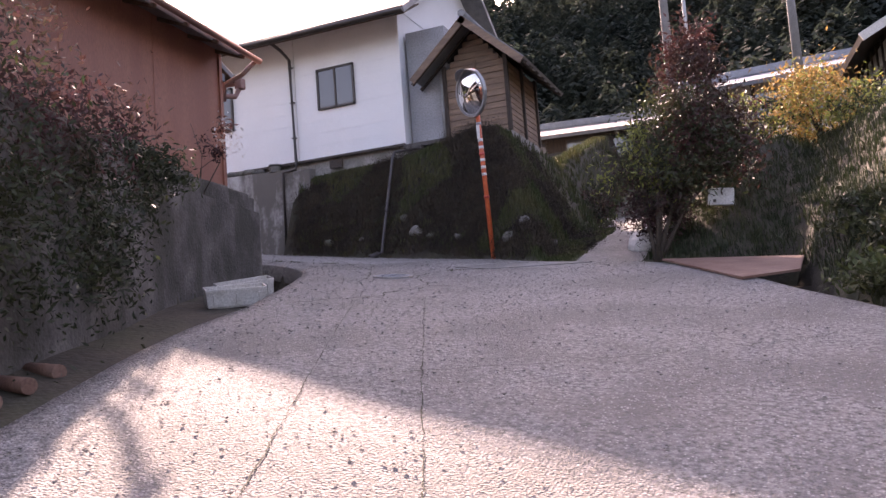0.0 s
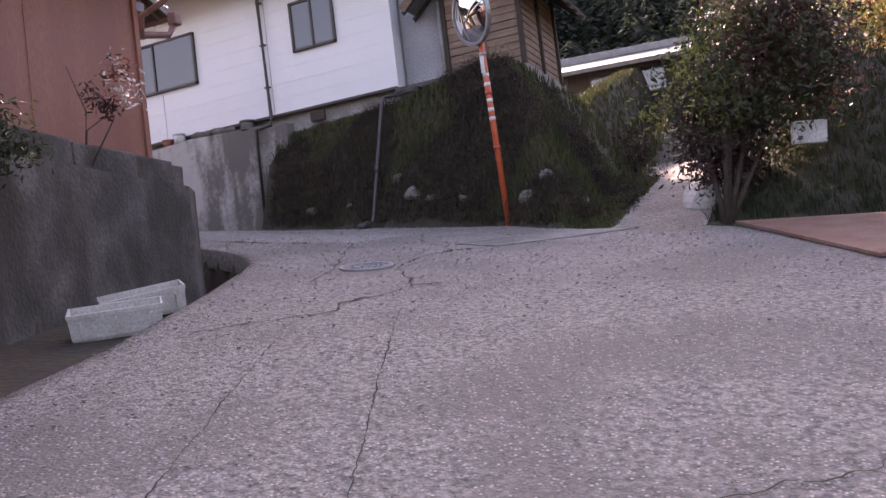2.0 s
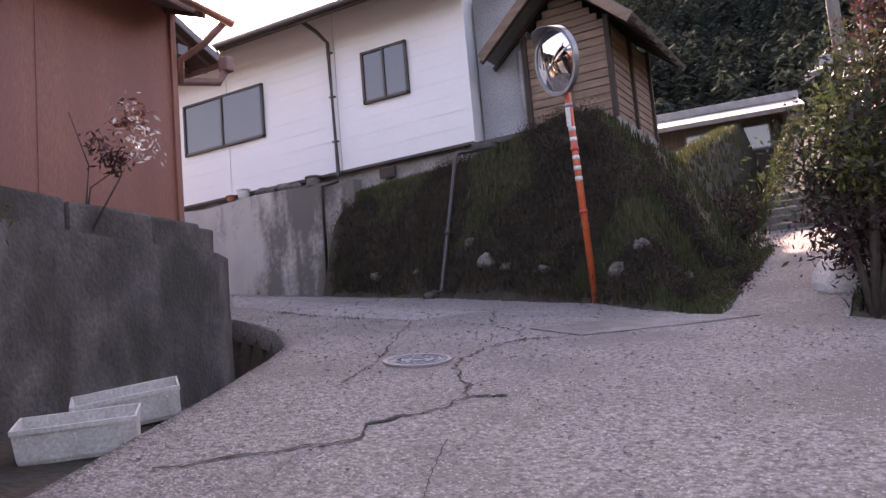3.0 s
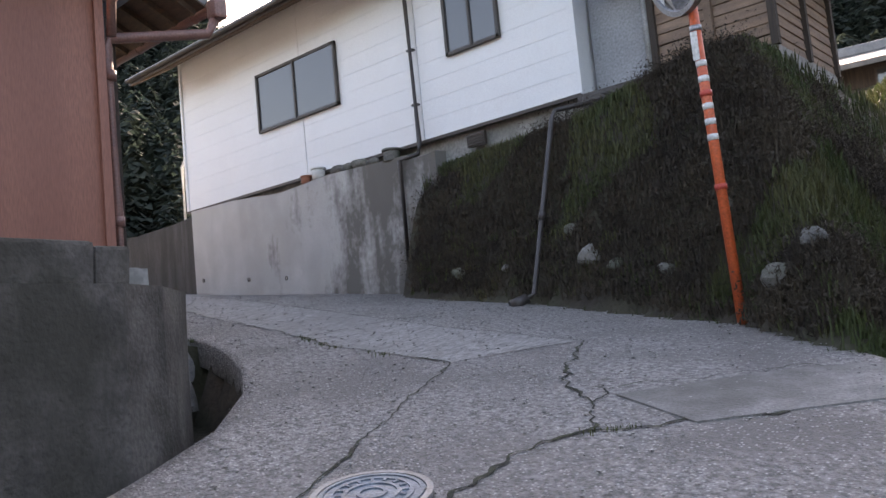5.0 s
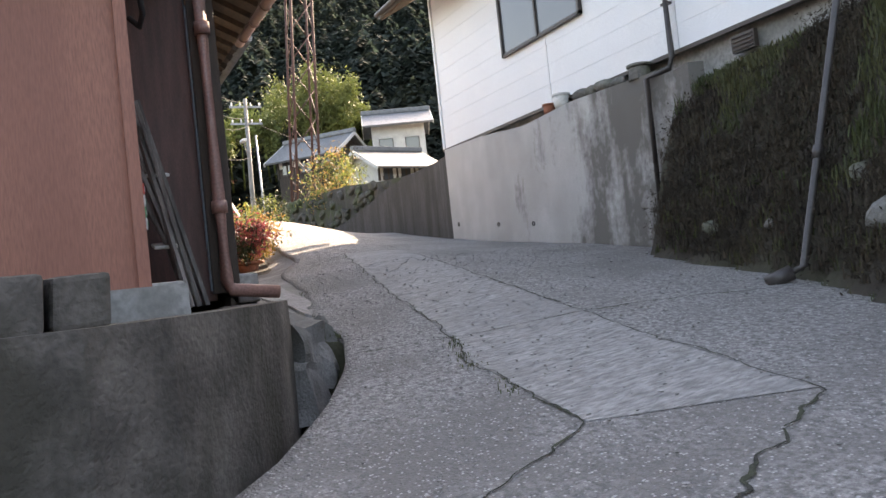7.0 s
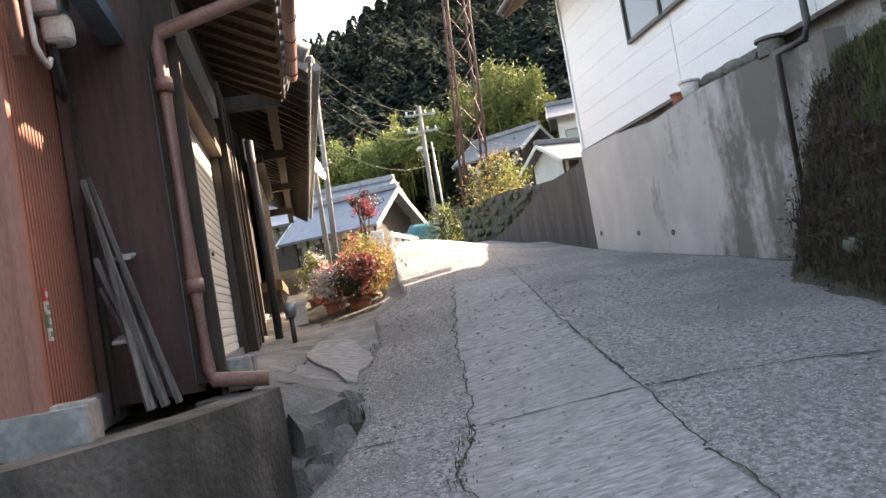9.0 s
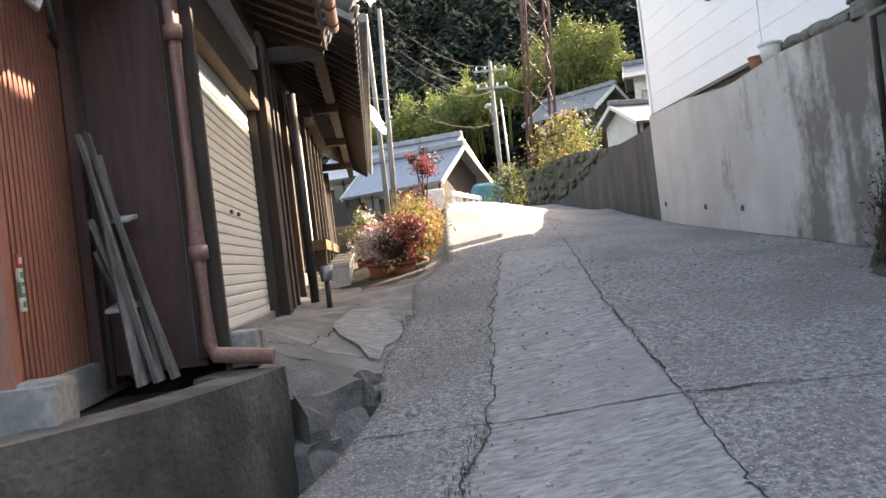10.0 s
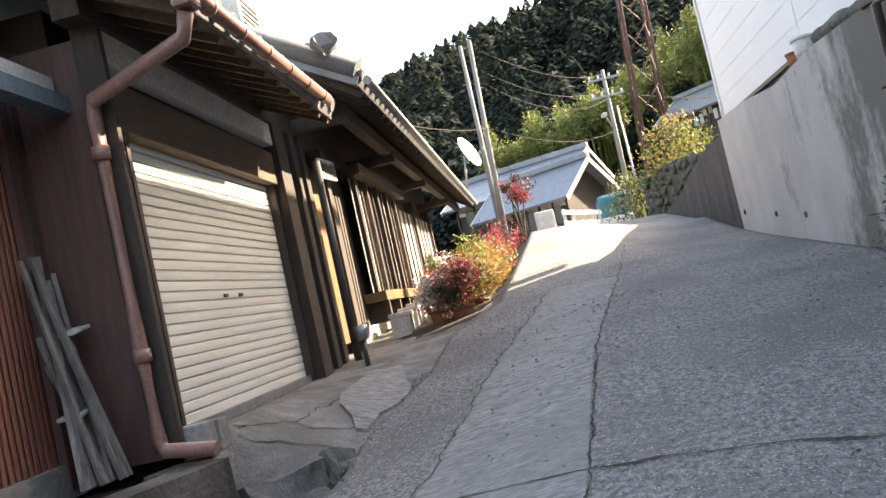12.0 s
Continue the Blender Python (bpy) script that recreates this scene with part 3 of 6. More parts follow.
# ---- retaining walls ----
def wall_strip(line, z0, z1, thick, step=0.25, wobble=0.015):
    """An upright wall along a line; z0, z1 are functions of x, y."""
    n = max(3, int(sum(math.dist(a, b) for a, b in zip(line, line[1:])) / step))
    p = resample(line, n)
    v, f = [], []
    rows = 7
    for i in range(n):
        d = p[min(i + 1, n - 1)] - p[max(i - 1, 0)]
        d /= np.hypot(*d)
        nx, ny = d[1], -d[0]
        a, b = z0(*p[i]), z1(*p[i])
        ringv = [(0, a + (b - a) * k / rows) for k in range(rows + 1)] + [(thick, b), (thick, a)]
        for o, z in ringv:
            w = wobble * noise.noise((p[i][0] * 1.7, p[i][1] * 1.7, z * 1.7)) if o == 0 else 0
            v.append((p[i][0] - nx * (o + w), p[i][1] - ny * (o + w), z))
    m = rows + 3
    for i in range(n - 1):
        for k in range(m):
            f.append((i * m + k, (i + 1) * m + k, (i + 1) * m + (k + 1) % m, i * m + (k + 1) % m))
    f.append(tuple(range(m)))
    f.append(tuple(range((n - 1) * m, n * m))[::-1])
    bm = NB()
    me = bpy.data.meshes.new("tmp")
    me.from_pydata(v, [], f)
    bm.from_mesh(me)
    bpy.data.meshes.remove(me)
    bmesh.ops.recalc_face_normals(bm, faces=bm.faces)
    return bm


low_top = lambda x, y: 3.50 if y > 9.6 else 3.50 - 0.0 * y
solo("wall_low", wall_strip(WALL_LINE, lambda x, y: road_z(x, y) - 0.9, low_top, 0.3), WALLD, "old dark stained concrete retaining wall under the red building", "retaining wall", kind="structure")
CONC_TOP = ([-17.2, -15.6, -14.2, -12.9, -10.9], [5.93, 5.90, 5.78, 5.86, 5.80])
solo("wall_north", wall_strip([(-17.2, 17.1), (-10.9, 17.1)], lambda x, y: road_z(x, y) - 0.2, lambda x, y: float(np.interp(x, *CONC_TOP)), 0.22, wobble=0.006), WALLC, "pale concrete retaining wall with dark water stains", "retaining wall", kind="structure")
solo("wall_end", wall_strip([(-10.9, 17.1), (-10.45, 17.1), (-10.25, 17.0)], lambda x, y: road_z(x, y) - 0.2, lambda x, y: 5.72, 0.2, wobble=0.006), WALLC, "short concrete wall end beside the grassy bank", "retaining wall", kind="structure")
solo("wall_far", wall_strip([(-27.2, 17.55), (-22.6, 17.5), (-18.3, 17.4), (-17.2, 17.15)], lambda x, y: road_z(x, y) - 0.2, lambda x, y: float(np.interp(x, [-27.2, -25.6, -23.5, -21.6, -20.1, -18.0, -17.2], [5.14, 5.20, 5.42, 5.72, 5.84, 5.86, 5.84])), 0.3, wobble=0.01), WALLM, "grey weathered concrete wall sloping down along the lane", "retaining wall", kind="structure")
solo("wall_mossy", wall_strip([(-33.0, 18.0), (-28.0, 18.0), (-24.0, 18.0), (-18.0, 17.95), (-17.4, 17.75)], lambda x, y: road_z(x, y) - 0.2, lambda x, y: float(np.interp(x, [-33, -26, -23.5, -20.5, -17.4], [6.72, 6.42, 6.16, 5.95, 5.8])), 0.4, wobble=0.07), MOSSY, "old mossy stone wall above the lane", "retaining wall", kind="structure")


for wx, wz in ((-16.9, 4.45), (-15.35, 4.3), (-14.2, 4.2)):
    solo("weep_hole", ring(NB(), 0.028, 0.04, 0, 0.012, 14), PIPED, "small drain hole through the concrete wall", "drain", "weep holes").matrix_world = Matrix.Translation((wx, 17.098, wz)) @ Matrix.Rotation(radians(90), 4, "X")


# ---- white house above the lane ----
def window(parent, x0, x1, z0, z1, y, panes=2, glass=GLASS):
    """A sliding window in a wall that faces -y: a proud frame, sashes and panes."""
    w = part("window", box(NB(), ((x0 + x1) / 2, y + 0.03, (z0 + z1) / 2), (x1 - x0 - 0.02, 0.02, z1 - z0 - 0.02)), BROWN, parent, "aluminium sliding window with frosted panes")
    fr = NB()
    for a, b in (((x0, z0), (x1, z0)), ((x0, z1), (x1, z1)), ((x0, z0), (x0, z1)), ((x1, z0), (x1, z1))):
        box(fr, ((a[0] + b[0]) / 2, y - 0.012, (a[1] + b[1]) / 2), (abs(a[0] - b[0]) + 0.05, 0.064, abs(a[1] - b[1]) + 0.05))
    part("window_frame", fr, BROWN, w)
    s = (x1 - x0) / panes
    for k in range(panes):
        part("pane", box(NB(), (x0 + s * (k + 0.5), y - 0.01 - 0.015 * (k % 2), (z0 + z1) / 2), (s - 0.03, 0.008, z1 - z0 - 0.04)), glass, w)
        if k:
            part("sash", box(NB(), (x0 + s * k, y - 0.035, (z0 + z1) / 2), (0.045, 0.04, z1 - z0)), BROWN, w)
    return w


def white_house():
    h = thing("white_house", (-13, 20, 5.7), "white-sided single-storey house above the concrete wall", "house")
    X0, X1, Y0, Y1, Z0, ZE = -17.65, -7.8, 17.34, 25.0, 5.62, 9.4
    W = NB()
    box(W, ((X0 + X1) / 2, (Y0 + Y1) / 2 + 0.05, (6.0 + ZE) / 2), (X1 - X0 - 0.04, Y1 - Y0 - 0.06, ZE - 6.0))
    part("wall", W, SIDING, h)
    part("foundation", box(NB(), ((X0 + X1) / 2, (Y0 + Y1) / 2 + 0.06, 5.78), (X1 - X0 - 0.1, Y1 - Y0 - 0.1, 0.5)), FOUND, h, "grey concrete footing")
    part("base_flashing", box(NB(), ((X0 + X1) / 2, Y0 - 0.01, 5.99), (X1 - X0 + 0.04, 0.06, 0.05)), BROWN, h, "dark metal flashing strip")
    edges = [X0, -13.65, -10.72, X1]
    rows = 11
    hgt = (ZE - 6.02) / rows
    for i in range(3):
        a, b = edges[i] + 0.008, edges[i + 1] - 0.008
        for k in range(rows):
            z = 6.02 + hgt * k
            bm = NB()
            vs = [bm.verts.new(p) for p in ((a, Y0 - 0.005, z), (b, Y0 - 0.005, z), (b, Y0 + 0.0, z + hgt), (a, Y0 + 0.0, z + hgt), (a, Y0 + 0.03, z), (b, Y0 + 0.03, z), (b, Y0 + 0.03, z + hgt), (a, Y0 + 0.03, z + hgt))]
            for q in ((0, 1, 2, 3), (0, 4, 5, 1), (3, 2, 6, 7), (0, 3, 7, 4), (1, 5, 6, 2)):
                bm.faces.new([vs[j] for j in q])
            part("siding_board", bm, SIDING, h)
    for x in (X0, X1):
        part("corner_trim", box(NB(), (x, Y0 + 0.0, 7.7), (0.07, 0.07, 3.4)), SIDING, h)
    # roof: ridge along x
    yr, zr = 21.1, 12.02
    for sgn, ye, ze in ((-1, 16.4, 8.93), (1, 25.8, 8.93)):
        part("roof_slope", slab(NB(), [(X0 - 0.5, ye, ze), (X1 + 0.6, ye, ze), (X1 + 0.6, yr, zr), (X0 - 0.5, yr, zr)], 0.14), TILE, h, "grey tiled roof slope")
    part("fascia", box(NB(), ((X0 + X1) / 2 + 0.05, 16.42, 8.87), (X1 - X0 + 1.1, 0.04, 0.16)), BROWN, h)
    part("soffit", slab(NB(), [(X0 - 0.5, 16.45, 8.80), (X1 + 0.6, 16.45, 8.80), (X1 + 0.6, 17.36, 9.33), (X0 - 0.5, 17.36, 9.33)], 0.03), SOFFIT, h)
    part("gutter", tube(NB(), [(X0 - 0.5, 16.35, 8.87), (X1 + 0.6, 16.35, 8.84)], 0.045), BROWN, h)
    for x in (X0, X1):
        bm = NB()
        a, b, c = [bm.verts.new(p) for p in ((x, 17.36, 9.36), (x, 25.0, 9.36), (x, 21.1, 11.85))]
        bm.faces.new((a, b, c))
        r = bmesh.ops.extrude_face_region(bm, geom=list(bm.faces))
        bmesh.ops.translate(bm, verts=[v for v in r["geom"] if isinstance(v, bmesh.types.BMVert)], vec=(0.1 if x < -10 else -0.1, 0, 0))
        bmesh.ops.recalc_face_normals(bm, faces=bm.faces)
        part("gable_wall", bm, SIDING, h)
    window(h, -14.90, -12.63, 7.12, 8.22, Y0 - 0.03)
    window(h, -10.04, -9.05, 7.22, 8.20, Y0 - 0.03)
    v = part("vent", box(NB(), (-9.68, Y0 - 0.0, 5.80), (0.34, 0.06, 0.2)), BROWN, h, "dark foundation vent")
    for k in range(4):
        part("slat", box(NB(), (-9.68, Y0 - 0.04, 5.73 + 0.045 * k), (0.3, 0.02, 0.012)), PIPED, v)
    dp = part("downpipe", tube(NB(), [(-10.78, 16.37, 8.82), (-10.8, 16.9, 8.75), (-10.78, 17.22, 8.6), (-10.74, 17.22, 5.95), (-10.72, 17.15, 5.78), (-11.02, 17.02, 5.72), (-11.02, 17.02, 3.62)], 0.04), PIPED, h, "dark brown downpipe")
    for z in (8.4, 7.5, 6.6):
        part("bracket", box(NB(), (-10.77, 17.25, z), (0.12, 0.08, 0.03)), PIPED, dp)
    # grey lean-to on the house's side
    part("lean_to_wall", box(NB(), (-7.25, 19.3, 7.3), (1.0, 3.2, 3.0)), GREYSIDE, h, "grey sheet-clad lean-to wall")
    part("lean_to_floor", box(NB(), (-7.2, 17.45, 5.9), (1.15, 0.55, 0.09)), PIPED, h, "dark sagging timber ledge")
    return h


white_house()
# pots and stones on top of the concrete wall
for x, r, mat, nm, lb in ((-13.55, 0.1, TERRA, "flower_pot", "small brown flower pot on the concrete wall"), (-13.2, 0.13, PLASTIC, "plastic_jar", "cloudy white plastic jar on the concrete wall")):
    t = thing(nm, (x, 17.2, 5.82), lb, "pot")
    z = float(np.interp(x, *CONC_TOP)) - 0.005
    part("body", tube(NB(), [(x, 17.2, z), (x, 17.2, z + 0.06), (x, 17.2, z + r * 1.5)], r * 0.8, r), mat, t)
    part("rim", tube(NB(), [(x, 17.2, z + r * 1.45), (x, 17.2, z + r * 1.7)], r * 1.08), mat, t)
for x, s in ((-12.7, 0.17), (-12.42, 0.14), (-12.12, 0.2), (-11.82, 0.16)):
    bm = NB()
    bmesh.ops.create_icosphere(bm, subdivisions=3, radius=1)
    z = float(np.interp(x, *CONC_TOP))
    bmesh.ops.transform(bm, matrix=Matrix.Translation((x, 17.2, z + s * 0.36)) @ Matrix.Diagonal((s, s * 0.6, s * 0.5, 1)), verts=bm.verts)
    rough(bm, 0.05, 4)
    solo("stone", bm, STONE, "rough grey stone lying on the concrete wall", "stone", "stones on the wall")
st = thing("stone_lantern_base", (-11.75, 17.2, 5.8), "stacked round stone block on the concrete wall", "stone")
part("block", bevel(tube(NB(), [(-11.35, 17.2, 5.79), (-11.35, 17.2, 5.96)], 0.15, 0.14, 14), 0.02), STONE, st)
part("cap", bevel(tube(NB(), [(-11.35, 17.2, 5.96), (-11.35, 17.2, 6.0)], 0.17, 0.165, 14), 0.015), STONE, st)

# drain pipe standing on the bank
t = thing("drain_pipe", (-7.85, 15.9, 3.2), "thin grey drain pipe leaning up the grassy bank", "pipe")
part("pipe", tube(NB(), [(-7.86, 15.62, 3.27), (-7.80, 15.72, 3.32), (-7.66, 16.3, 5.5), (-7.64, 16.36, 5.6), (-7.25, 16.9, 5.72)], 0.032), PIPED, t)
part("foot", tube(NB(), [(-7.98, 15.48, 3.2), (-7.85, 15.64, 3.28)], 0.065), PIPED, t, "dark pipe elbow")
part("coupling", tube(NB(), [(-7.745, 15.95, 4.2), (-7.738, 15.98, 4.3)], 0.042), PIPED, t)


# ---- timber shed ----
def shed():
    h = thing("timber_shed", (-6, 18.5, 5.7), "weathered timber shed with horizontal boards on the bank", "shed")
    X0, X1, Y0, Y1, Z0, ZE, zp = -6.78, -5.26, 17.6, 20.0, 5.98, 7.62, 8.55
    xm = (X0 + X1) / 2
    part("foundation", box(NB(), (xm, (Y0 + Y1) / 2, 5.72), (X1 - X0, Y1 - Y0, 0.56)), FOUND, h, "pale concrete footing")
    prof = [(X0 + 0.05, Z0), (X1 - 0.05, Z0), (X1 - 0.05, ZE), (xm, zp - 0.1), (X0 + 0.05, ZE)]
    bm = NB()
    f = bm.faces.new([bm.verts.new((x, Y0 + 0.05, z)) for x, z in prof])
    r = bmesh.ops.extrude_face_region(bm, geom=[f])
    bmesh.ops.translate(bm, verts=[v for v in r["geom"] if isinstance(v, bmesh.types.BMVert)], vec=(0, Y1 - Y0 - 0.1, 0))
    bmesh.ops.recalc_face_normals(bm, faces=bm.faces)
    part("wall", bm, DARKWOOD, h)
    k = 0
    z = Z0
    while z < zp - 0.25:
        half = (X1 - X0) / 2 if z < ZE - 0.1 else (X1 - X0) / 2 * max(0.12, (zp - z - 0.12) / (zp - ZE))
        part("board", box(NB(), (xm, Y0 + 0.03, z + 0.07), (2 * half - 0.02, 0.03, 0.135), Matrix.Rotation(radians(-7), 4, "X") @ Matrix.Rotation(radians(0.8 * math.sin(k * 5)), 4, "Y")), WOODM, h)
        z, k = z + 0.142, k + 1
    z = Z0
    while z < ZE:
        part("board", box(NB(), (X1 - 0.03, (Y0 + Y1) / 2, z + 0.07), (0.03, Y1 - Y0 - 0.06, 0.135), Matrix.Rotation(radians(-7), 4, "Y")), WOODM, h)
        z += 0.142
    for x, y in ((X0, Y0), (X1, Y0), (X1, Y1), (X1, (Y0 + Y1) / 2), (xm, Y0 - 0.01)):
        part("post", box(NB(), (x, y, (Z0 + ZE) / 2 + 0.06), (0.09, 0.09, ZE - Z0 + 0.12)), DARKWOOD if x != xm else WOODM, h)
    for sx in (-1, 1):
        e = xm + sx * 1.38
        part("roof_slope", slab(NB(), [(xm, Y0 - 0.6, zp + 0.12), (xm, Y1 + 0.5, zp + 0.12), (e, Y1 + 0.5, 7.42), (e, Y0 - 0.6, 7.42)], 0.09), TILE, h, "grey tiled roof slope")
        part("bargeboard", slab(NB(), [(xm, Y0 - 0.66, zp + 0.08), (xm, Y0 - 0.62, zp + 0.08), (e, Y0 - 0.62, 7.38), (e, Y0 - 0.66, 7.38)], 0.16), WOODM, h, "pale weathered bargeboard")
        for j in range(7):
            y = Y0 - 0.5 + j * 0.5
            part("rafter", bar(NB(), (xm, y, zp - 0.03), (e, y, 7.29), 0.06, 0.07), DARKWOOD, h)
    part("ridge_cap", tube(NB(), [(xm, Y0 - 0.62, zp + 0.14), (xm, Y1 + 0.5, zp + 0.14)], 0.09), TILE, h)
    part("downpipe", tube(NB(), [(X0 - 0.08, Y0 - 0.04, 7.5), (X0 - 0.08, Y0 - 0.04, 5.75)], 0.04), PIPEG, h)


shed()


# ---- traffic mirror ----
def traffic_mirror():
    bx, by = -4.92, 14.62
    z0 = road_z(bx, by) - 0.15
    t = thing("traffic_mirror", (bx, by, z0), "round convex traffic mirror on a leaning orange pole", "mirror")
    a, b = Vector((bx, by, z0)), Vector((-5.05, 14.66, 6.55))
    at = lambda z: a + (b - a) * ((z - a.z) / (b.z - a.z))
    pole = part("pole", tube(NB(), [a, b], 0.045, seg=16), ORANGE, t)
    for z in (4.42, 4.56, 4.70, 4.95, 5.09):
        part("band", tube(NB(), [at(z), at(z + 0.055)], 0.0475, seg=16), WHITE, pole, "white reflective band")
    for z in (3.98, 4.82, 5.42):
        part("clamp", tube(NB(), [at(z), at(z + 0.05)], 0.054, seg=16), REDT if z < 5 else STEEL, pole)
    part("label_plate", box(NB(), at(5.28) + Vector((-0.01, -0.05, 0)), (0.06, 0.008, 0.26)), WHITE, pole, "small white label plate")
    c = Vector((-5.08, 14.5, 6.03))
    face = Vector((-0.56, -0.80, -0.16)).normalized()
    q = face.to_track_quat("Z", "Y").to_matrix().to_4x4()
    M = Matrix.Translation(c) @ q
    bm = NB()
    n, R = 12, 0.42
    ringsv = []
    for i in range(n + 1):
        r = R * i / n
        z = 0.10 * (1 - (r / R) ** 2)
        ringsv.append([bm.verts.new(M @ Vector((r * math.cos(k * math.pi / 20), r * math.sin(k * math.pi / 20), z))) for k in range(40)] if i else [bm.verts.new(M @ Vector((0, 0, z)))])
    for k in range(40):
        bm.faces.new((ringsv[0][0], ringsv[1][k], ringsv[1][(k + 1) % 40]))
        for i in range(1, n):
            bm.faces.new((ringsv[i][k], ringsv[i + 1][k], ringsv[i + 1][(k + 1) % 40], ringsv[i][(k + 1) % 40]))
    for f in bm.faces:
        f.smooth = True
    part("mirror_face", bm, MIRROR, t, "silvered convex mirror")
    bm = ring(NB(), 0.41, 0.455, -0.05, 0.02, 40)
    bmesh.ops.transform(bm, matrix=M, verts=bm.verts)
    part("rim", bm, STEEL, t, "grey metal rim")
    bm = tube(NB(), [(0, 0, -0.10), (0, 0, -0.045)], 0.30, 0.43, 40)
    bmesh.ops.transform(bm, matrix=M, verts=bm.verts)
    part("backing", bm, STEEL, t)
    bm = NB()
    up = (q.inverted() @ Vector((0, 0, 1)))
    a0 = math.atan2(up.y, up.x)
    strip = []
    for k in range(15):
        an = a0 + (k - 7) * 0.115
        strip.append([bm.verts.new(M @ Vector((rr * math.cos(an), rr * math.sin(an), zz))) for rr, zz in ((0.455, -0.05), (0.455, 0.17 - 0.003 * (k - 7) ** 2), (0.463, 0.17 - 0.003 * (k - 7) ** 2), (0.463, -0.05))])
    for s0, s1 in zip(strip, strip[1:]):
        for j in range(4):
            bm.faces.new((s0[j], s1[j], s1[(j + 1) % 4], s0[(j + 1) % 4]))
    part("hood", bm, STEEL, t, "grey hood over the mirror")
    part("bracket", bar(NB(), at(6.0), c - face * 0.09, 0.05, 0.05), STEEL, t)


traffic_mirror()


# ---- planters by the low wall ----
def planter(name, at, yaw, tilt_deg, label):
    """A tapered plastic window-box with a lipped rim and hollow inside."""
    m = pose(*at, 13, tilt_deg, yaw)
    t = thing(name, at, label, "planter", "white planters")
    t.matrix_basis = m
    HOME[t.name] = Matrix()
    L, W, H = 0.66, 0.26, 0.22
    bm = NB()
    loops = []
    for s, z in ((0.80, 0.0), (0.80, 0.0), (0.90, 0.03), (1.0, H - 0.03), (1.06, H - 0.03), (1.06, H), (0.95, H), (0.80, 0.04)):
        loops.append([bm.verts.new((sx * L / 2 * (1 - (1 - s) * 0.35), sy * W / 2 * s, z)) for sx, sy in ((-1, -1), (1, -1), (1, 1), (-1, 1))])
    for a, b in zip(loops[1:], loops[2:]):
        for k in range(4):
            bm.faces.new((a[k], a[(k + 1) % 4], b[(k + 1) % 4], b[k]))
    bm.faces.new(loops[1][::-1])
    bm.faces.new(loops[-1])
    bmesh.ops.recalc_face_normals(bm, faces=bm.faces)
    part("tub", bm, PLASTIC, t)
    part("soil", box(NB(), (0, 0, 0.10), (L * 0.86, W * 0.72, 0.1)), SOIL, t, "dark potting soil")
    for x in (-0.25, 0, 0.25):
        part("rib", box(NB(), (x, -W / 2 * 0.97, 0.1), (0.012, 0.02, 0.13), Matrix.Rotation(radians(9), 4, "X")), PLASTIC, t)


planter("planter", (-5.72, 7.72, road_z(-5.72, 7.72) - 0.13), 44, -2, "white plastic planter box with soil by the road")
planter("planter", (-6.0, 8.3, road_z(-6.0, 8.3) - 0.13), 50, -7, "white plastic planter box tilted behind another")


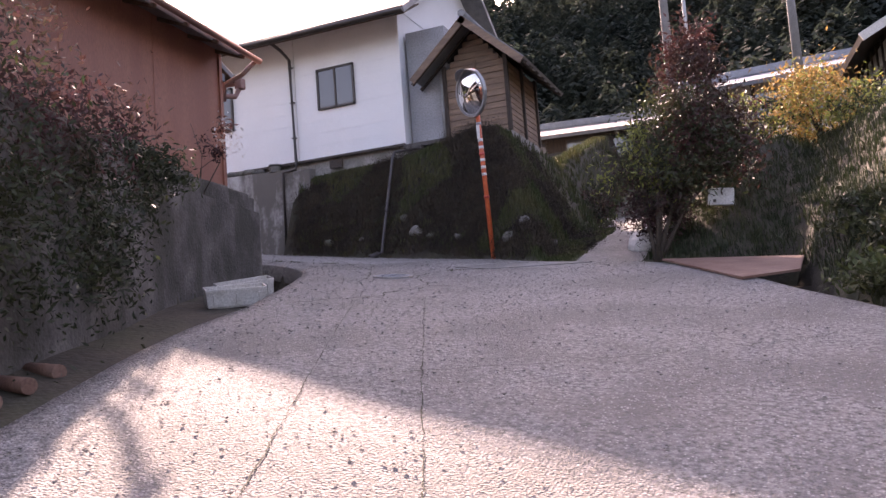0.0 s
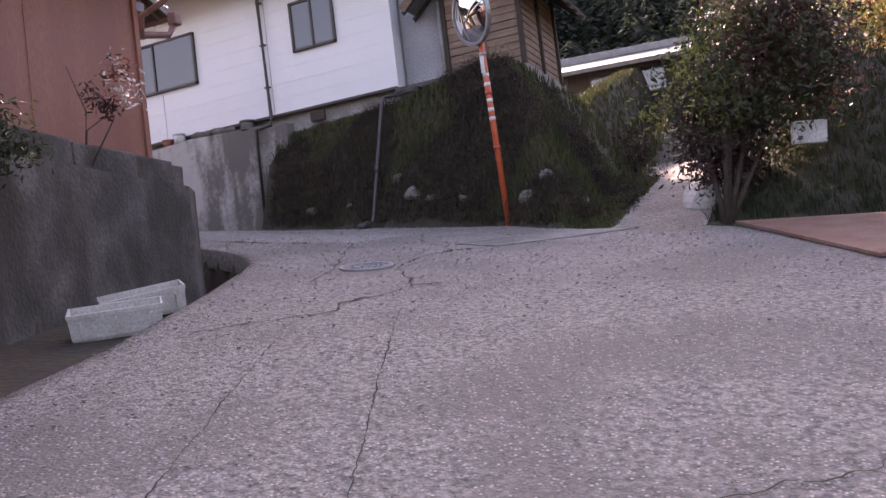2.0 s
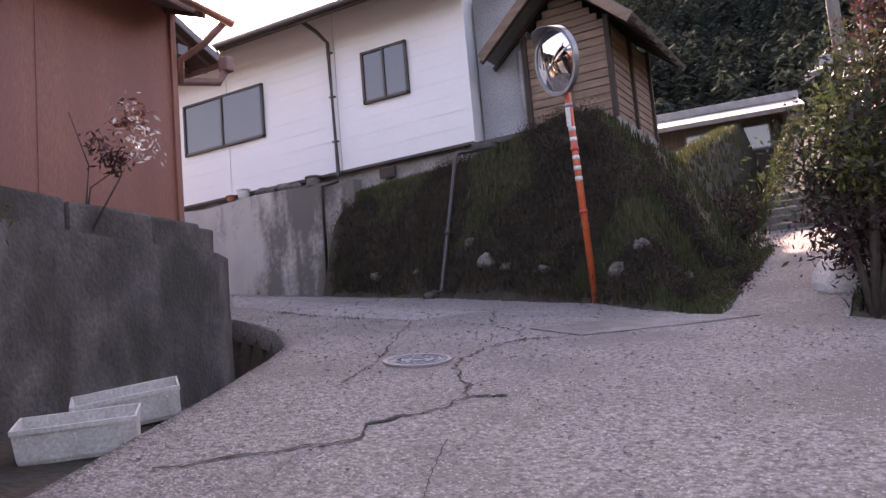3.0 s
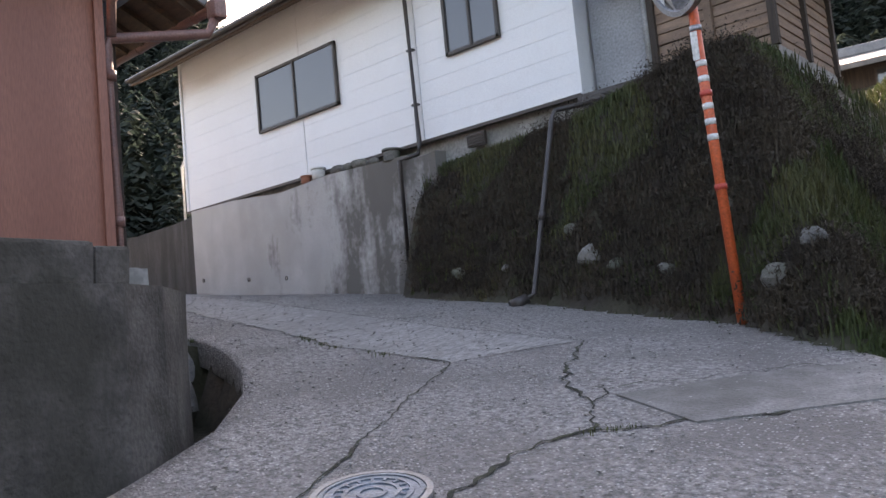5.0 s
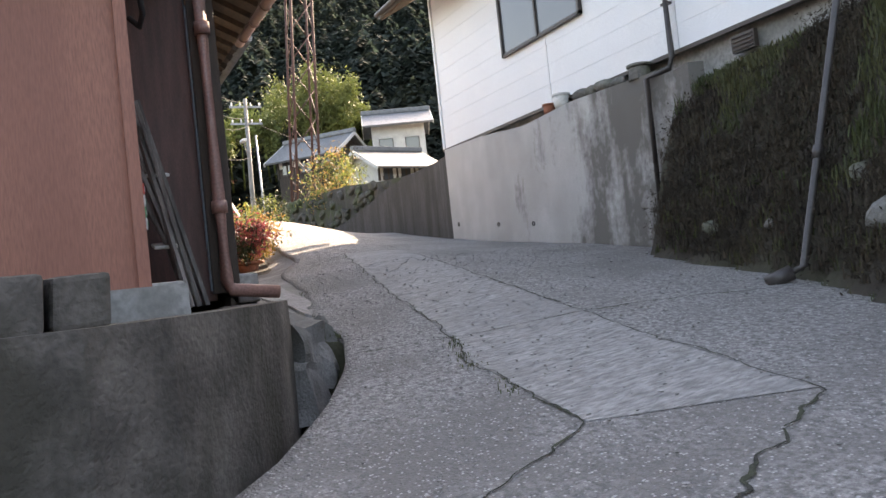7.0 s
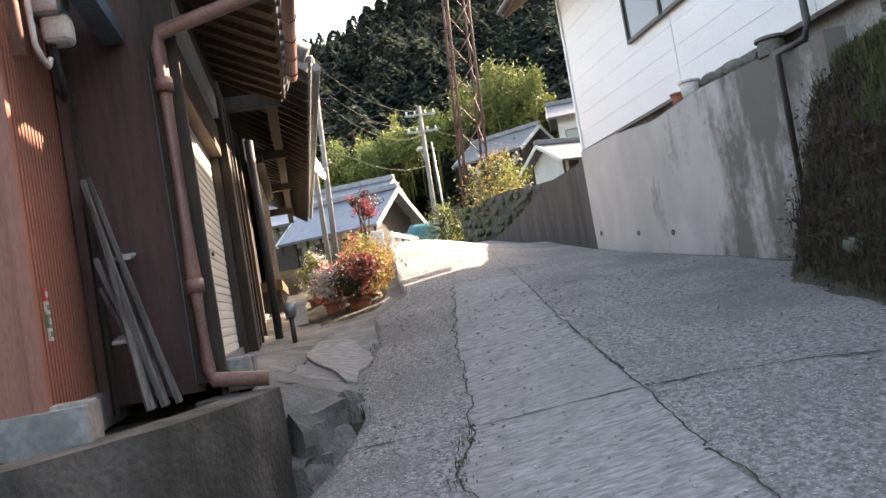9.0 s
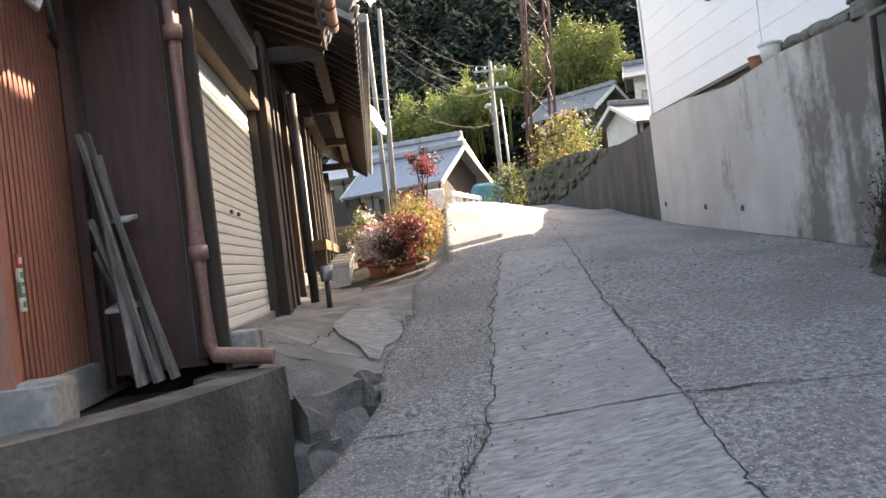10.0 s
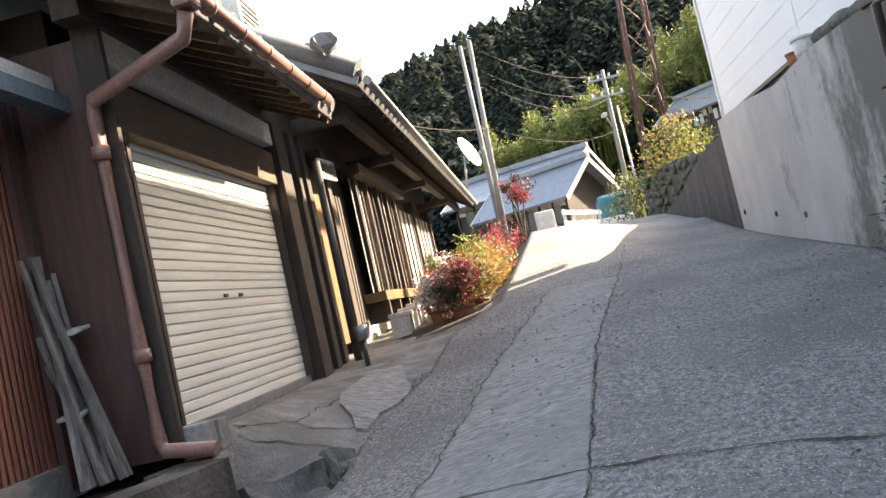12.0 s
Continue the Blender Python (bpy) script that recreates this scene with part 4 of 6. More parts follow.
# ---- red sheet-metal building ----
def red_building():
    h = thing("red_building", (-9, 6, 3.5), "rust-red sheet-metal clad building on the low wall", "building")
    CX, CY = -7.95, 10.66  # road-side corner
    Z0, Z1 = 3.66, 6.35
    d = Vector((0.10, -1.0, 0)).normalized()  # road-side face runs back along this
    end = Vector((CX, CY, 0)) + d * 9.0
    poly = [(CX, CY), (end.x, end.y), (end.x - 3.0, end.y), (-10.9, 3.0), (-9.95, CY - 0.1)]
    part("wall", prism(NB(), [(x - 0.03, y - 0.03) for x, y in poly], Z0, Z1), REDM, h)
    for k in range(5):  # flat sheets with tight lap seams
        p = Vector((CX, CY, 0)) + d * (1.75 + 1.82 * k)
        part("lap_seam", box(NB(), (p.x - 0.026, p.y, (Z0 + Z1) / 2), (0.006, 0.02, Z1 - Z0 - 0.02)), REDM, h)
    for k in range(19):
        x = CX - 0.22 - k * 0.064
        part("rib", box(NB(), (x, CY - 0.028 - 0.035 * (CX - x) / 1.9, (Z0 + Z1) / 2), (0.034, 0.007, Z1 - Z0 - 0.02)), REDM, h)
    part("corner_trim", box(NB(), (CX - 0.03, CY - 0.03, (Z0 + Z1) / 2), (0.07, 0.07, Z1 - Z0)), REDM, h)
    part("base_board", box(NB(), (-9.5, 10.66, 5.0), (0.85, 0.06, 3.0)), BOARDB, h, "dark brown boards beside the downpipe")
    for k in range(5):
        part("batten", box(NB(), (-9.85 + 0.17 * k, 10.70, 5.0), (0.012, 0.03, 3.0)), BROWN, h)
    pts = [Vector((CX, CY, 0)) + d * s for s in np.arange(0.35, 8.8, 1.1)]
    for p in pts:
        part("footing", rough(box(NB(), (p.x - 0.1, p.y, 3.58), (0.3, 1.08, 0.2)), 0.01, 3), FOUND, h, "pale concrete footing")
    part("footing_north", box(NB(), (-8.85, 10.55, 3.56), (1.9, 0.24, 0.22)), FOUND, h)
    part("corner_block", bevel(box(NB(), (-8.05, 10.74, 3.58), (0.2, 0.22, 0.24)), 0.02), FOUND, h)
    # eave with rafters
    part("roof_slope", slab(NB(), [(CX + 0.45, CY + 0.05, 6.2), (end.x + 0.55, end.y, 6.2), (end.x - 2.0, end.y, 7.3), (CX - 2.0, CY + 0.05, 7.3)], 0.1), TILE, h, "grey tiled eave")
    for k in range(12):
        p = Vector((CX, CY, 0)) + d * (0.1 + 0.75 * k)
        part("rafter", bar(NB(), (p.x + 0.5, p.y, 6.08), (p.x - 0.6, p.y, 6.5), 0.05, 0.06), SOFFIT, h)
    part("gutter", tube(NB(), [(CX + 0.52, CY + 0.32, 6.12), (end.x + 0.62, end.y, 6.16)], 0.05), PIPEB, h, "pinkish brown gutter")
    part("gutter_outlet", tube(NB(), [(CX + 0.5, CY + 0.25, 6.12), (CX + 0.3, CY + 0.12, 5.88), (CX - 0.02, CY + 0.09, 5.78), (CX - 0.05, CY + 0.09, 5.5)], 0.038), PIPEB, h)
    return h


red_building()
# stone blocks along the top of the low wall
for x, y, sx, sy, sz, rz in ((-7.12, 8.95, 0.36, 0.9, 0.29, 8), (-7.28, 9.75, 0.36, 0.68, 0.29, 8), (-7.40, 10.24, 0.32, 0.28, 0.27, 14), (-6.85, 7.9, 0.38, 1.0, 0.28, 14), (-6.4, 6.8, 0.38, 1.0, 0.3, 22)):
    bm = rough(bevel(box(NB(), (x, y, 3.49 + sz / 2), (sx, sy, sz), Matrix.Rotation(radians(rz), 4, "Z")), 0.03), 0.025, 3)
    solo("coping_stone", bm, WALLD, "mossy rough concrete coping block on the low wall", "stone", "coping blocks")

# electricity meter on the ribbed wall
t = thing("electric_meter", (-8.35, 10.75, 5.5), "grey electric meter box with conduit on the red wall", "meter")
part("case", bevel(box(NB(), (-8.50, 10.80, 6.06), (0.25, 0.2, 0.40)), 0.05, 3), STEEL, t, "grey rounded meter case")
part("dial_window", bevel(box(NB(), (-8.50, 10.905, 6.11), (0.13, 0.02, 0.2)), 0.008), PIPED, t, "dark dial window")
part("dial_cover", bevel(box(NB(), (-8.50, 10.84, 5.80), (0.17, 0.16, 0.17)), 0.05, 3), PLASTIC, t, "cream rounded terminal cover")
part("conduit", tube(NB(), [(-8.28, 10.74, 6.3), (-8.28, 10.76, 5.66), (-8.31, 10.78, 5.58), (-8.38, 10.79, 5.56), (-8.44, 10.79, 5.62)], 0.018), PLASTIC, t)
part("cable", tube(NB(), [(-8.48, 10.80, 5.74), (-8.5, 10.82, 5.48), (-8.58, 10.80, 5.42), (-8.66, 10.75, 5.5)], 0.02), WIRE, t)
t = thing("sticker_strip", (-8.02, 10.70, 4.3), "small red, green and white sticker strip on the red wall", "sticker")
for k, m in enumerate((REDT, WHITE, GREENT, WHITE)):
    part("field", box(NB(), (-8.09, 10.68, 4.27 - 0.07 * k), (0.05, 0.012, 0.066)), m, t)
    part("mark", box(NB(), (-8.09, 10.6875, 4.27 - 0.07 * k), (0.03, 0.004, 0.03)), WHITE if m != WHITE else GREENT, t)

# bundled lumber leaning in the corner
t = thing("lumber_bundle", (-8.9, 10.9, 3.55), "tied bundle of grey timber lengths leaning on the wall", "lumber")
rl = random.Random(4)
for k in range(13):
    a = Vector((-8.92 + 0.05 * (k % 5) - 0.10 * (k > 5), 10.98 + 0.07 * (k // 5), 3.53))
    b = Vector((-9.2 + 0.035 * (k % 5) + 0.18 * (k > 5), 10.74 + 0.02 * (k // 5), 4.95 + rl.uniform(-0.2, 0.1) - 0.5 * (5 < k < 9)))
    part("timber", bar(NB(), a, b, rl.uniform(0.025, 0.045), 0.025), LUMBER, t)
for z, x in ((4.5, -9.09), (3.98, -8.99)):
    part("tie", bevel(box(NB(), (x + 0.0, 10.87, z), (0.22, 0.16, 0.025), Matrix.Rotation(radians(10), 4, "Y")), 0.008), PLASTIC, t, "white rope tie")


# ---- storehouse with the roller shutter ----
YS = 11.25


def roof_tiles(parent, x0, x1, ye, ze, yr, zr, pitch=0.27, mat=TILE):
    """Pan-tile rolls running up a slope, each ending in a round cap at the eave."""
    n = int((x1 - x0) / pitch)
    base = tube(NB(), [(0, ye, ze + 0.05), (0, yr, zr + 0.05)], 0.06, seg=8)
    me = mesh_of("tile_roll", base, mat)
    cap = mesh_of("tile_cap", bevel(tube(NB(), [(0, ye - (0.04 if ye < yr else -0.04), ze + 0.035), (0, ye, ze + 0.05)], 0.075, seg=12), 0.008), mat)
    for k in range(n + 1):
        for nm, m in (("tile_roll", me), ("tile_cap", cap)):
            ob = new(nm, m)
            ob.parent = parent
            ob.matrix_parent_inverse = HOME[parent.name].inverted()
            ob.location.x = x0 + k * (x1 - x0) / n


def storehouse():
    h = thing("storehouse", (-11, 9, 3.6), "old timber storehouse with a cream roller shutter", "building")
    XL, XR, ZB, ZT = -12.72, -9.54, 3.63, 5.82
    part("back_wall", box(NB(), (-11.65, 8.2, 5.2), (4.4, 5.4, 3.2)), DARKWOOD, h)
    part("side_board", box(NB(), (-9.34, 10.97, 5.0), (0.12, 0.56, 2.9)), BOARDB, h)
    for x, w in ((-9.22, 0.06), (-12.95, 0.36), (-13.45, 0.2)):
        part("post", bevel(box(NB(), (x, YS + 0.06, 5.05), (w, 0.2, 2.9)), 0.01), DARKWOOD, h)
    part("side_trim", box(NB(), (-9.27, YS + 0.0, 4.75), (0.09, 0.10, 2.25)), BLUEP, h, "blue-grey painted jamb trim")
    part("jamb_board", box(NB(), (-9.39, YS - 0.01, 4.78), (0.12, 0.08, 2.3)), WOODM, h)
    part("lintel", bevel(box(NB(), (-11.2, YS + 0.02, 5.98), (4.0, 0.14, 0.36)), 0.012), SOFFIT, h, "brown timber lintel")
    part("plaster_band", box(NB(), (-11.25, YS + 0.06, 6.36), (3.9, 0.12, 0.24)), PLASTER, h, "white plaster band above the lintel")
    part("tie_beam", bevel(box(NB(), (-11.3, YS + 0.06, 6.58), (4.6, 0.2, 0.2)), 0.012), DARKWOOD, h)
    sh = part("shutter", box(NB(), ((XL + XR) / 2, YS - 0.06, (ZB + ZT) / 2), (XR - XL, 0.02, ZT - ZB)), SHUT, h, "cream ribbed roller shutter, closed")
    n = 26
    hh = (ZT - ZB - 0.06) / n
    for k in range(n):
        z = ZB + 0.06 + hh * (k + 0.5)
        bm = NB()
        prof = [(0.0, -0.5), (0.0, -0.42), (0.010, -0.36), (0.012, 0.0), (0.010, 0.38), (0.0, 0.5)]
        lo = [[bm.verts.new((x, YS - 0.05 + dy, z + dz * hh)) for dy, dz in prof] for x in (XL, XR)]
        for j in range(len(prof) - 1):
            bm.faces.new((lo[0][j], lo[1][j], lo[1][j + 1], lo[0][j + 1]))
        bmesh.ops.recalc_face_normals(bm, faces=bm.faces)
        part("slat", bm, SHUT, sh)
    part("bottom_bar", box(NB(), ((XL + XR) / 2, YS - 0.02, ZB + 0.03), (XR - XL, 0.06, 0.08)), STEEL, sh, "dull metal bottom bar")
    for x in (-11.25, -10.9):
        part("latch", box(NB(), (x, YS - 0.015, 4.62), (0.07, 0.02, 0.03)), PIPED, sh)
    for x in (XL - 0.02, XR + 0.02):
        part("guide_rail", box(NB(), (x, YS, (ZB + ZT) / 2), (0.05, 0.1, ZT - ZB)), BROWN, sh)
    # eave
    ye, ze, yr, zr = 12.14, 6.40, 9.0, 7.8
    part("roof_slope", slab(NB(), [(-8.75, ye, ze), (-12.6, ye, ze), (-12.6, yr, zr), (-8.75, yr, zr)], 0.07), TILE, h)
    for k in range(12):
        x = -8.9 - k * 0.33
        part("rafter", bar(NB(), (x, ye - 0.05, ze - 0.10), (x, 11.0, ze + 0.42), 0.05, 0.07), SOFFIT, h)
    part("soffit_board", slab(NB(), [(-8.75, ye - 0.02, ze - 0.075), (-12.6, ye - 0.02, ze - 0.075), (-12.6, 11.0, ze + 0.455), (-8.75, 11.0, ze + 0.455)], 0.015), SOFFIT, h)
    roof_tiles(h, -12.5, -8.85, ye, ze, 9.0, 7.8)
    g = part("gutter", tube(NB(), [(-8.65, ye + 0.08, ze - 0.06), (-12.1, ye + 0.08, ze + 0.0)], 0.055, seg=12), PIPEB, h, "pinkish brown half-round gutter")
    for k in range(6):
        part("gutter_band", tube(NB(), [(-9.1 - k * 0.55, ye + 0.08, ze - 0.055 + k * 0.009), (-9.12 - k * 0.55, ye + 0.08, ze - 0.055 + k * 0.009)], 0.062, seg=12), PIPEB, g)
    part("gutter_box", bevel(box(NB(), (-8.72, ye + 0.08, ze - 0.10), (0.16, 0.14, 0.2)), 0.03), PIPEB, g)
    dp = part("downpipe", tube(NB(), [(-8.74, ye + 0.06, ze - 0.2), (-8.78, ye - 0.0, ze - 0.34), (-9.12, 11.32, 5.95), (-9.14, 11.3, 5.85), (-9.12, 11.3, 4.3), (-9.12, 11.3, 3.70), (-9.12, 11.33, 3.62), (-9.10, 11.68, 3.57)], 0.05, seg=12), PIPEB, h, "pinkish brown downpipe with a spout")
    for z, s in ((5.55, 0.06), (4.2, 0.06)):
        part("coupling", tube(NB(), [(-9.125, 11.3, z), (-9.125, 11.3, z + 0.09)], s, seg=12), PIPEB, dp)
    part("side_beam", box(NB(), (-8.75, 11.0, 6.02), (1.1, 0.14, 0.12)), BLUEP, h, "blue-grey flashing")
    part("side_plaster", box(NB(), (-8.8, 10.95, 6.15), (0.9, 0.1, 0.14)), PLASTER, h)


storehouse()
# blocks at the post's foot
for x, y, s in ((-9.33, 11.48, 0.17), (-9.5, 11.5, 0.16)):
    solo("concrete_block", rough(bevel(box(NB(), (x, y, 3.52 + s * 0.6), (s, s, s * 1.3)), 0.015), 0.01), FOUND, "small rough concrete block at the post's foot", "block")


# ---- main farmhouse wing ----
def farmhouse():
    h = thing("farmhouse", (-18, 9, 3.7), "long old timber farmhouse with lattice window and tiled roof", "house")
    YF = 11.3
    part("wall", box(NB(), (-20.2, 8.2, 5.7), (13.0, 6.0, 4.2)), DARKWOOD, h)
    part("amber_panel", box(NB(), (-14.25, YF - 0.02, 5.05), (0.75, 0.12, 2.3)), AMBER, h, "varnished amber wooden panel")
    for x in (-13.75, -14.75, -19.6, -22.4, -25.0):
        part("post", bevel(box(NB(), (x, YF + 0.03, 5.0), (0.17, 0.2, 3.0)), 0.01), DARKWOOD, h)
    part("post_pipe", tube(NB(), [(-13.5, 11.62, 6.1), (-13.52, 11.62, 3.7)], 0.05), PIPED, h, "dark downpipe on the corner post")
    for k in range(6):
        part("slat_panel", box(NB(), (-14.95 - 0.16 * k, YF + 0.03, 5.15), (0.1, 0.08, 2.1)), DARKWOOD, h)
    # projecting lattice window
    b = part("bay_window", box(NB(), (-17.6, YF + 0.15, 4.42), (3.9, 0.5, 0.14)), AMBER, h, "projecting lattice window with timber sill")
    part("lintel", box(NB(), (-17.6, YF + 0.2, 6.3), (3.9, 0.4, 0.16)), DARKWOOD, b)
    for k in range(5):
        x = -16.1 - 0.8 * k
        part("pane", box(NB(), (x, YF + 0.2, 5.35), (0.74, 0.012, 1.7)), GLASS if k in (1, 2) else PLASTER, b)
        part("mullion", box(NB(), (x + 0.4, YF + 0.26, 5.35), (0.07, 0.07, 1.8)), DARKWOOD, b)
        for j in range(2):
            part("lattice_bar", box(NB(), (x - 0.13 + 0.26 * j, YF + 0.24, 5.35), (0.03, 0.04, 1.8)), DARKWOOD, b)
    for k in range(5):
        part("bracket", box(NB(), (-15.9 - 0.9 * k, YF + 0.2, 4.2), (0.08, 0.35, 0.32)), DARKWOOD, h)
    part("plinth", box(NB(), (-17.8, YF - 0.06, 4.0), (4.6, 0.12, 0.55)), PLASTER, h, "white plaster plinth under the lattice window")
    for x0, x1 in ((-22.2, -20.0), (-24.9, -22.7)):
        d = part("sliding_door", box(NB(), ((x0 + x1) / 2, YF + 0.02, 5.2), (x1 - x0, 0.06, 2.0)), PLASTER, h, "pale sliding panel in a timber frame")
        for k in range(5):
            part("bar", box(NB(), (x0 + (x1 - x0) * k / 4, YF + 0.07, 5.2), (0.04, 0.04, 2.0)), LUMBER, d)
    # big eave
    ye, ze, yr, zr = 12.45, 6.78, 8.2, 9.25
    part("roof_slope", slab(NB(), [(-12.9, ye, ze), (-28.1, ye, ze), (-28.1, yr, zr), (-12.9, yr, zr)], 0.10), TILE, h, "grey pan-tiled roof slope")
    part("roof_back", slab(NB(), [(-12.9, yr, zr), (-28.1, yr, zr), (-28.1, 3.6, ze), (-12.9, 3.6, ze)], 0.10), TILE, h)
    part("soffit_board", slab(NB(), [(-12.95, ye - 0.02, ze - 0.11), (-28.1, ye - 0.02, ze - 0.11), (-28.1, 11.1, ze + 0.80), (-12.95, 11.1, ze + 0.80)], 0.015), DARKWOOD, h)
    for k in range(37):
        x = -13.1 - k * 0.41
        part("rafter", bar(NB(), (x, ye - 0.04, ze - 0.16), (x, 11.1, ze + 0.74), 0.05, 0.07), DARKWOOD, h)
    part("eave_beam", box(NB(), (-20.5, 11.95, 6.72), (14.8, 0.14, 0.18)), DARKWOOD, h)
    for x in (-13.6, -17, -20.5, -24.5):
        part("bracket_arm", box(NB(), (x, 11.65, 6.58), (0.14, 0.8, 0.16)), DARKWOOD, h)
    roof_tiles(h, -28.0, -13.0, ye, ze, 8.2, 9.25, 0.30)
    part("verge_tiles", tube(NB(), [(-12.95, ye, ze + 0.1), (-12.95, yr, zr + 0.12)], 0.13, seg=10), TILE, h)
    rg = part("ridge", bevel(box(NB(), (-20.5, yr, zr + 0.18), (15.3, 0.3, 0.36)), 0.05), TILE, h, "stacked ridge tiles")
    part("ridge_end_tile", rough(bevel(tube(NB(), [(-12.75, yr, zr + 0.25), (-12.95, yr, zr + 0.25)], 0.28, seg=14), 0.04), 0.09, 6), TILE, rg, "ornamental ridge-end tile")
    part("corner_ornament", rough(bevel(tube(NB(), [(-12.72, ye - 0.25, ze + 0.42), (-13.05, ye - 0.35, ze + 0.46)], 0.13, 0.16, 12), 0.03), 0.07, 7), TILE, h, "carved corner tile")
    part("gutter", tube(NB(), [(-12.95, ye + 0.08, ze - 0.05), (-28.1, ye + 0.08, ze - 0.05)], 0.05), PIPEG, h)


farmhouse()
t = thing("wooden_sign", (-14.2, 11.45, 6.1), "carved white lettered name board under the eave", "sign")
part("board", bevel(box(NB(), (-14.3, 11.55, 6.12), (0.8, 0.04, 0.26), Matrix.Rotation(radians(4), 4, "Y")), 0.01), PLASTER, t)
for k in range(6):
    part("mark", box(NB(), (-14.6 + 0.12 * k, 11.575, 6.12 + 0.02 * (k % 2) - 0.008 * k + 0.02), (0.07, 0.012, 0.13)), LUMBER, t)
t = thing("air_conditioner", (-13.75, 11.0, 7.6), "white air conditioner outdoor unit on the tiled roof", "air conditioner")
part("case", bevel(box(NB(), (-13.75, 11.0, 8.04), (0.75, 0.3, 0.52)), 0.03), PLASTIC, t)
for k in range(6):
    part("grille_bar", box(NB(), (-13.75, 11.162, 7.87 + 0.07 * k), (0.6, 0.012, 0.025)), PIPED, t)
for x in (-14.03, -13.47):
    part("foot", box(NB(), (x, 11.0, 7.67), (0.06, 0.3, 0.26)), PIPED, t)
t = thing("satellite_dish", (-25.6, 12.4, 6.9), "grey satellite dish on the house's eave", "satellite dish")
bm = tube(NB(), [(0, 0, 0), (0, 0, 0.05), (0, 0, 0.14)], 0.1, 0.45, 24)
bmesh.ops.transform(bm, matrix=look((-25.4, 12.7, 7.75), (-28, 6, 5)), verts=bm.verts)
part("dish", bm, STEEL, t)
part("arm", tube(NB(), [(-25.4, 12.7, 7.7), (-25.5, 12.9, 7.55), (-25.0, 13.2, 7.75)], 0.025), STEEL, t)
part("mast", tube(NB(), [(-25.6, 12.5, 6.75), (-25.45, 12.65, 7.7)], 0.03), STEEL, t)


# ---- plants ----
def leaf_cloud(centre, radii, n, size, seed, hollow=0.35, squash=0.55):
    """Many small pointed leaves, scattered through uneven clumps with gaps."""
    r = np.random.RandomState(seed)
    k = max(5, n // 90)
    cl = r.normal(size=(k, 3))
    cl /= np.linalg.norm(cl, axis=1)[:, None]
    cl *= (hollow + (1 - hollow) * r.rand(k, 1) ** 0.6)
    who = r.randint(0, k, n)
    p = cl[who] + r.normal(size=(n, 3)) * 0.20 * (0.6 + r.rand(k, 1)[who])
    p = p * np.array(radii) + np.array(centre)
    a, b = r.normal(size=(n, 3)), r.normal(size=(n, 3))
    a /= np.linalg.norm(a, axis=1)[:, None]
    b -= a * (a * b).sum(1)[:, None]
    b /= np.linalg.norm(b, axis=1)[:, None]
    s = size * (0.6 + 0.8 * r.rand(n, 1))
    q = np.stack([p - a * s, p + b * s * squash * 0.6, p + a * s, p - b * s * squash * 0.6], 1).reshape(-1, 3)
    return q.tolist(), [(4 * i, 4 * i + 1, 4 * i + 2, 4 * i + 3) for i in range(n)]


def blades(spots, h, seed, per=6, lean=0.5, w=0.012):
    """Grass: bent three-sided blades round each spot (x, y, z)."""
    r = np.random.RandomState(seed)
    v, f = [], []
    for x, y, z in spots:
        for _ in range(per):
            a, hh = r.rand() * 6.283, h * (0.5 + r.rand())
            bx, by = x + r.normal() * 0.04, y + r.normal() * 0.04
            dx, dy = math.cos(a), math.sin(a)
            le = lean * hh * r.rand()
            i = len(v)
            v += [(bx - dy * w, by + dx * w, z - 0.03), (bx + dy * w, by - dx * w, z - 0.03), (bx + dx * le * 0.4 + dy * w * 0.7, by + dy * le * 0.4 - dx * w * 0.7, z + hh * 0.6), (bx + dx * le, by + dy * le, z + hh), (bx + dx * le * 0.4 - dy * w * 0.7, by + dy * le * 0.4 + dx * w * 0.7, z + hh * 0.6)]
            f += [(i, i + 1, i + 2, i + 4), (i + 4, i + 2, i + 3)]
    return v, f


def branches(base, tips, r0, seed):
    bm = NB()
    r = random.Random(seed)
    b = Vector(base)
    for tip in tips:
        t = Vector(tip)
        mid = b.lerp(t, 0.5) + Vector((r.uniform(-.12, .12), r.uniform(-.12, .12), 0.1))
        tube(bm, [b, b.lerp(mid, 0.5), mid, t], r0, r0 * 0.25, 7)
    return bm


def shrub(name, base, radii, n, size, mats, label, category, seed, lift=0.9, stems=5, r0=0.03, group=""):
    t = thing(name, base, label, category, group)
    c = (base[0], base[1], base[2] + radii[2] * lift)
    r = random.Random(seed)
    tips = [(c[0] + r.uniform(-.6, .6) * radii[0], c[1] + r.uniform(-.6, .6) * radii[1], c[2] + r.uniform(-.2, .6) * radii[2]) for _ in range(stems)]
    part("trunk", branches((base[0], base[1], base[2] - 0.06), tips, r0, seed), BARK, t)
    for k, m in enumerate(mats):
        part("crown", leaf_cloud(c, radii, n // len(mats), size, seed * 7 + k), m, t)
    return t


def gz_at(x, y):
    return land(x, y)


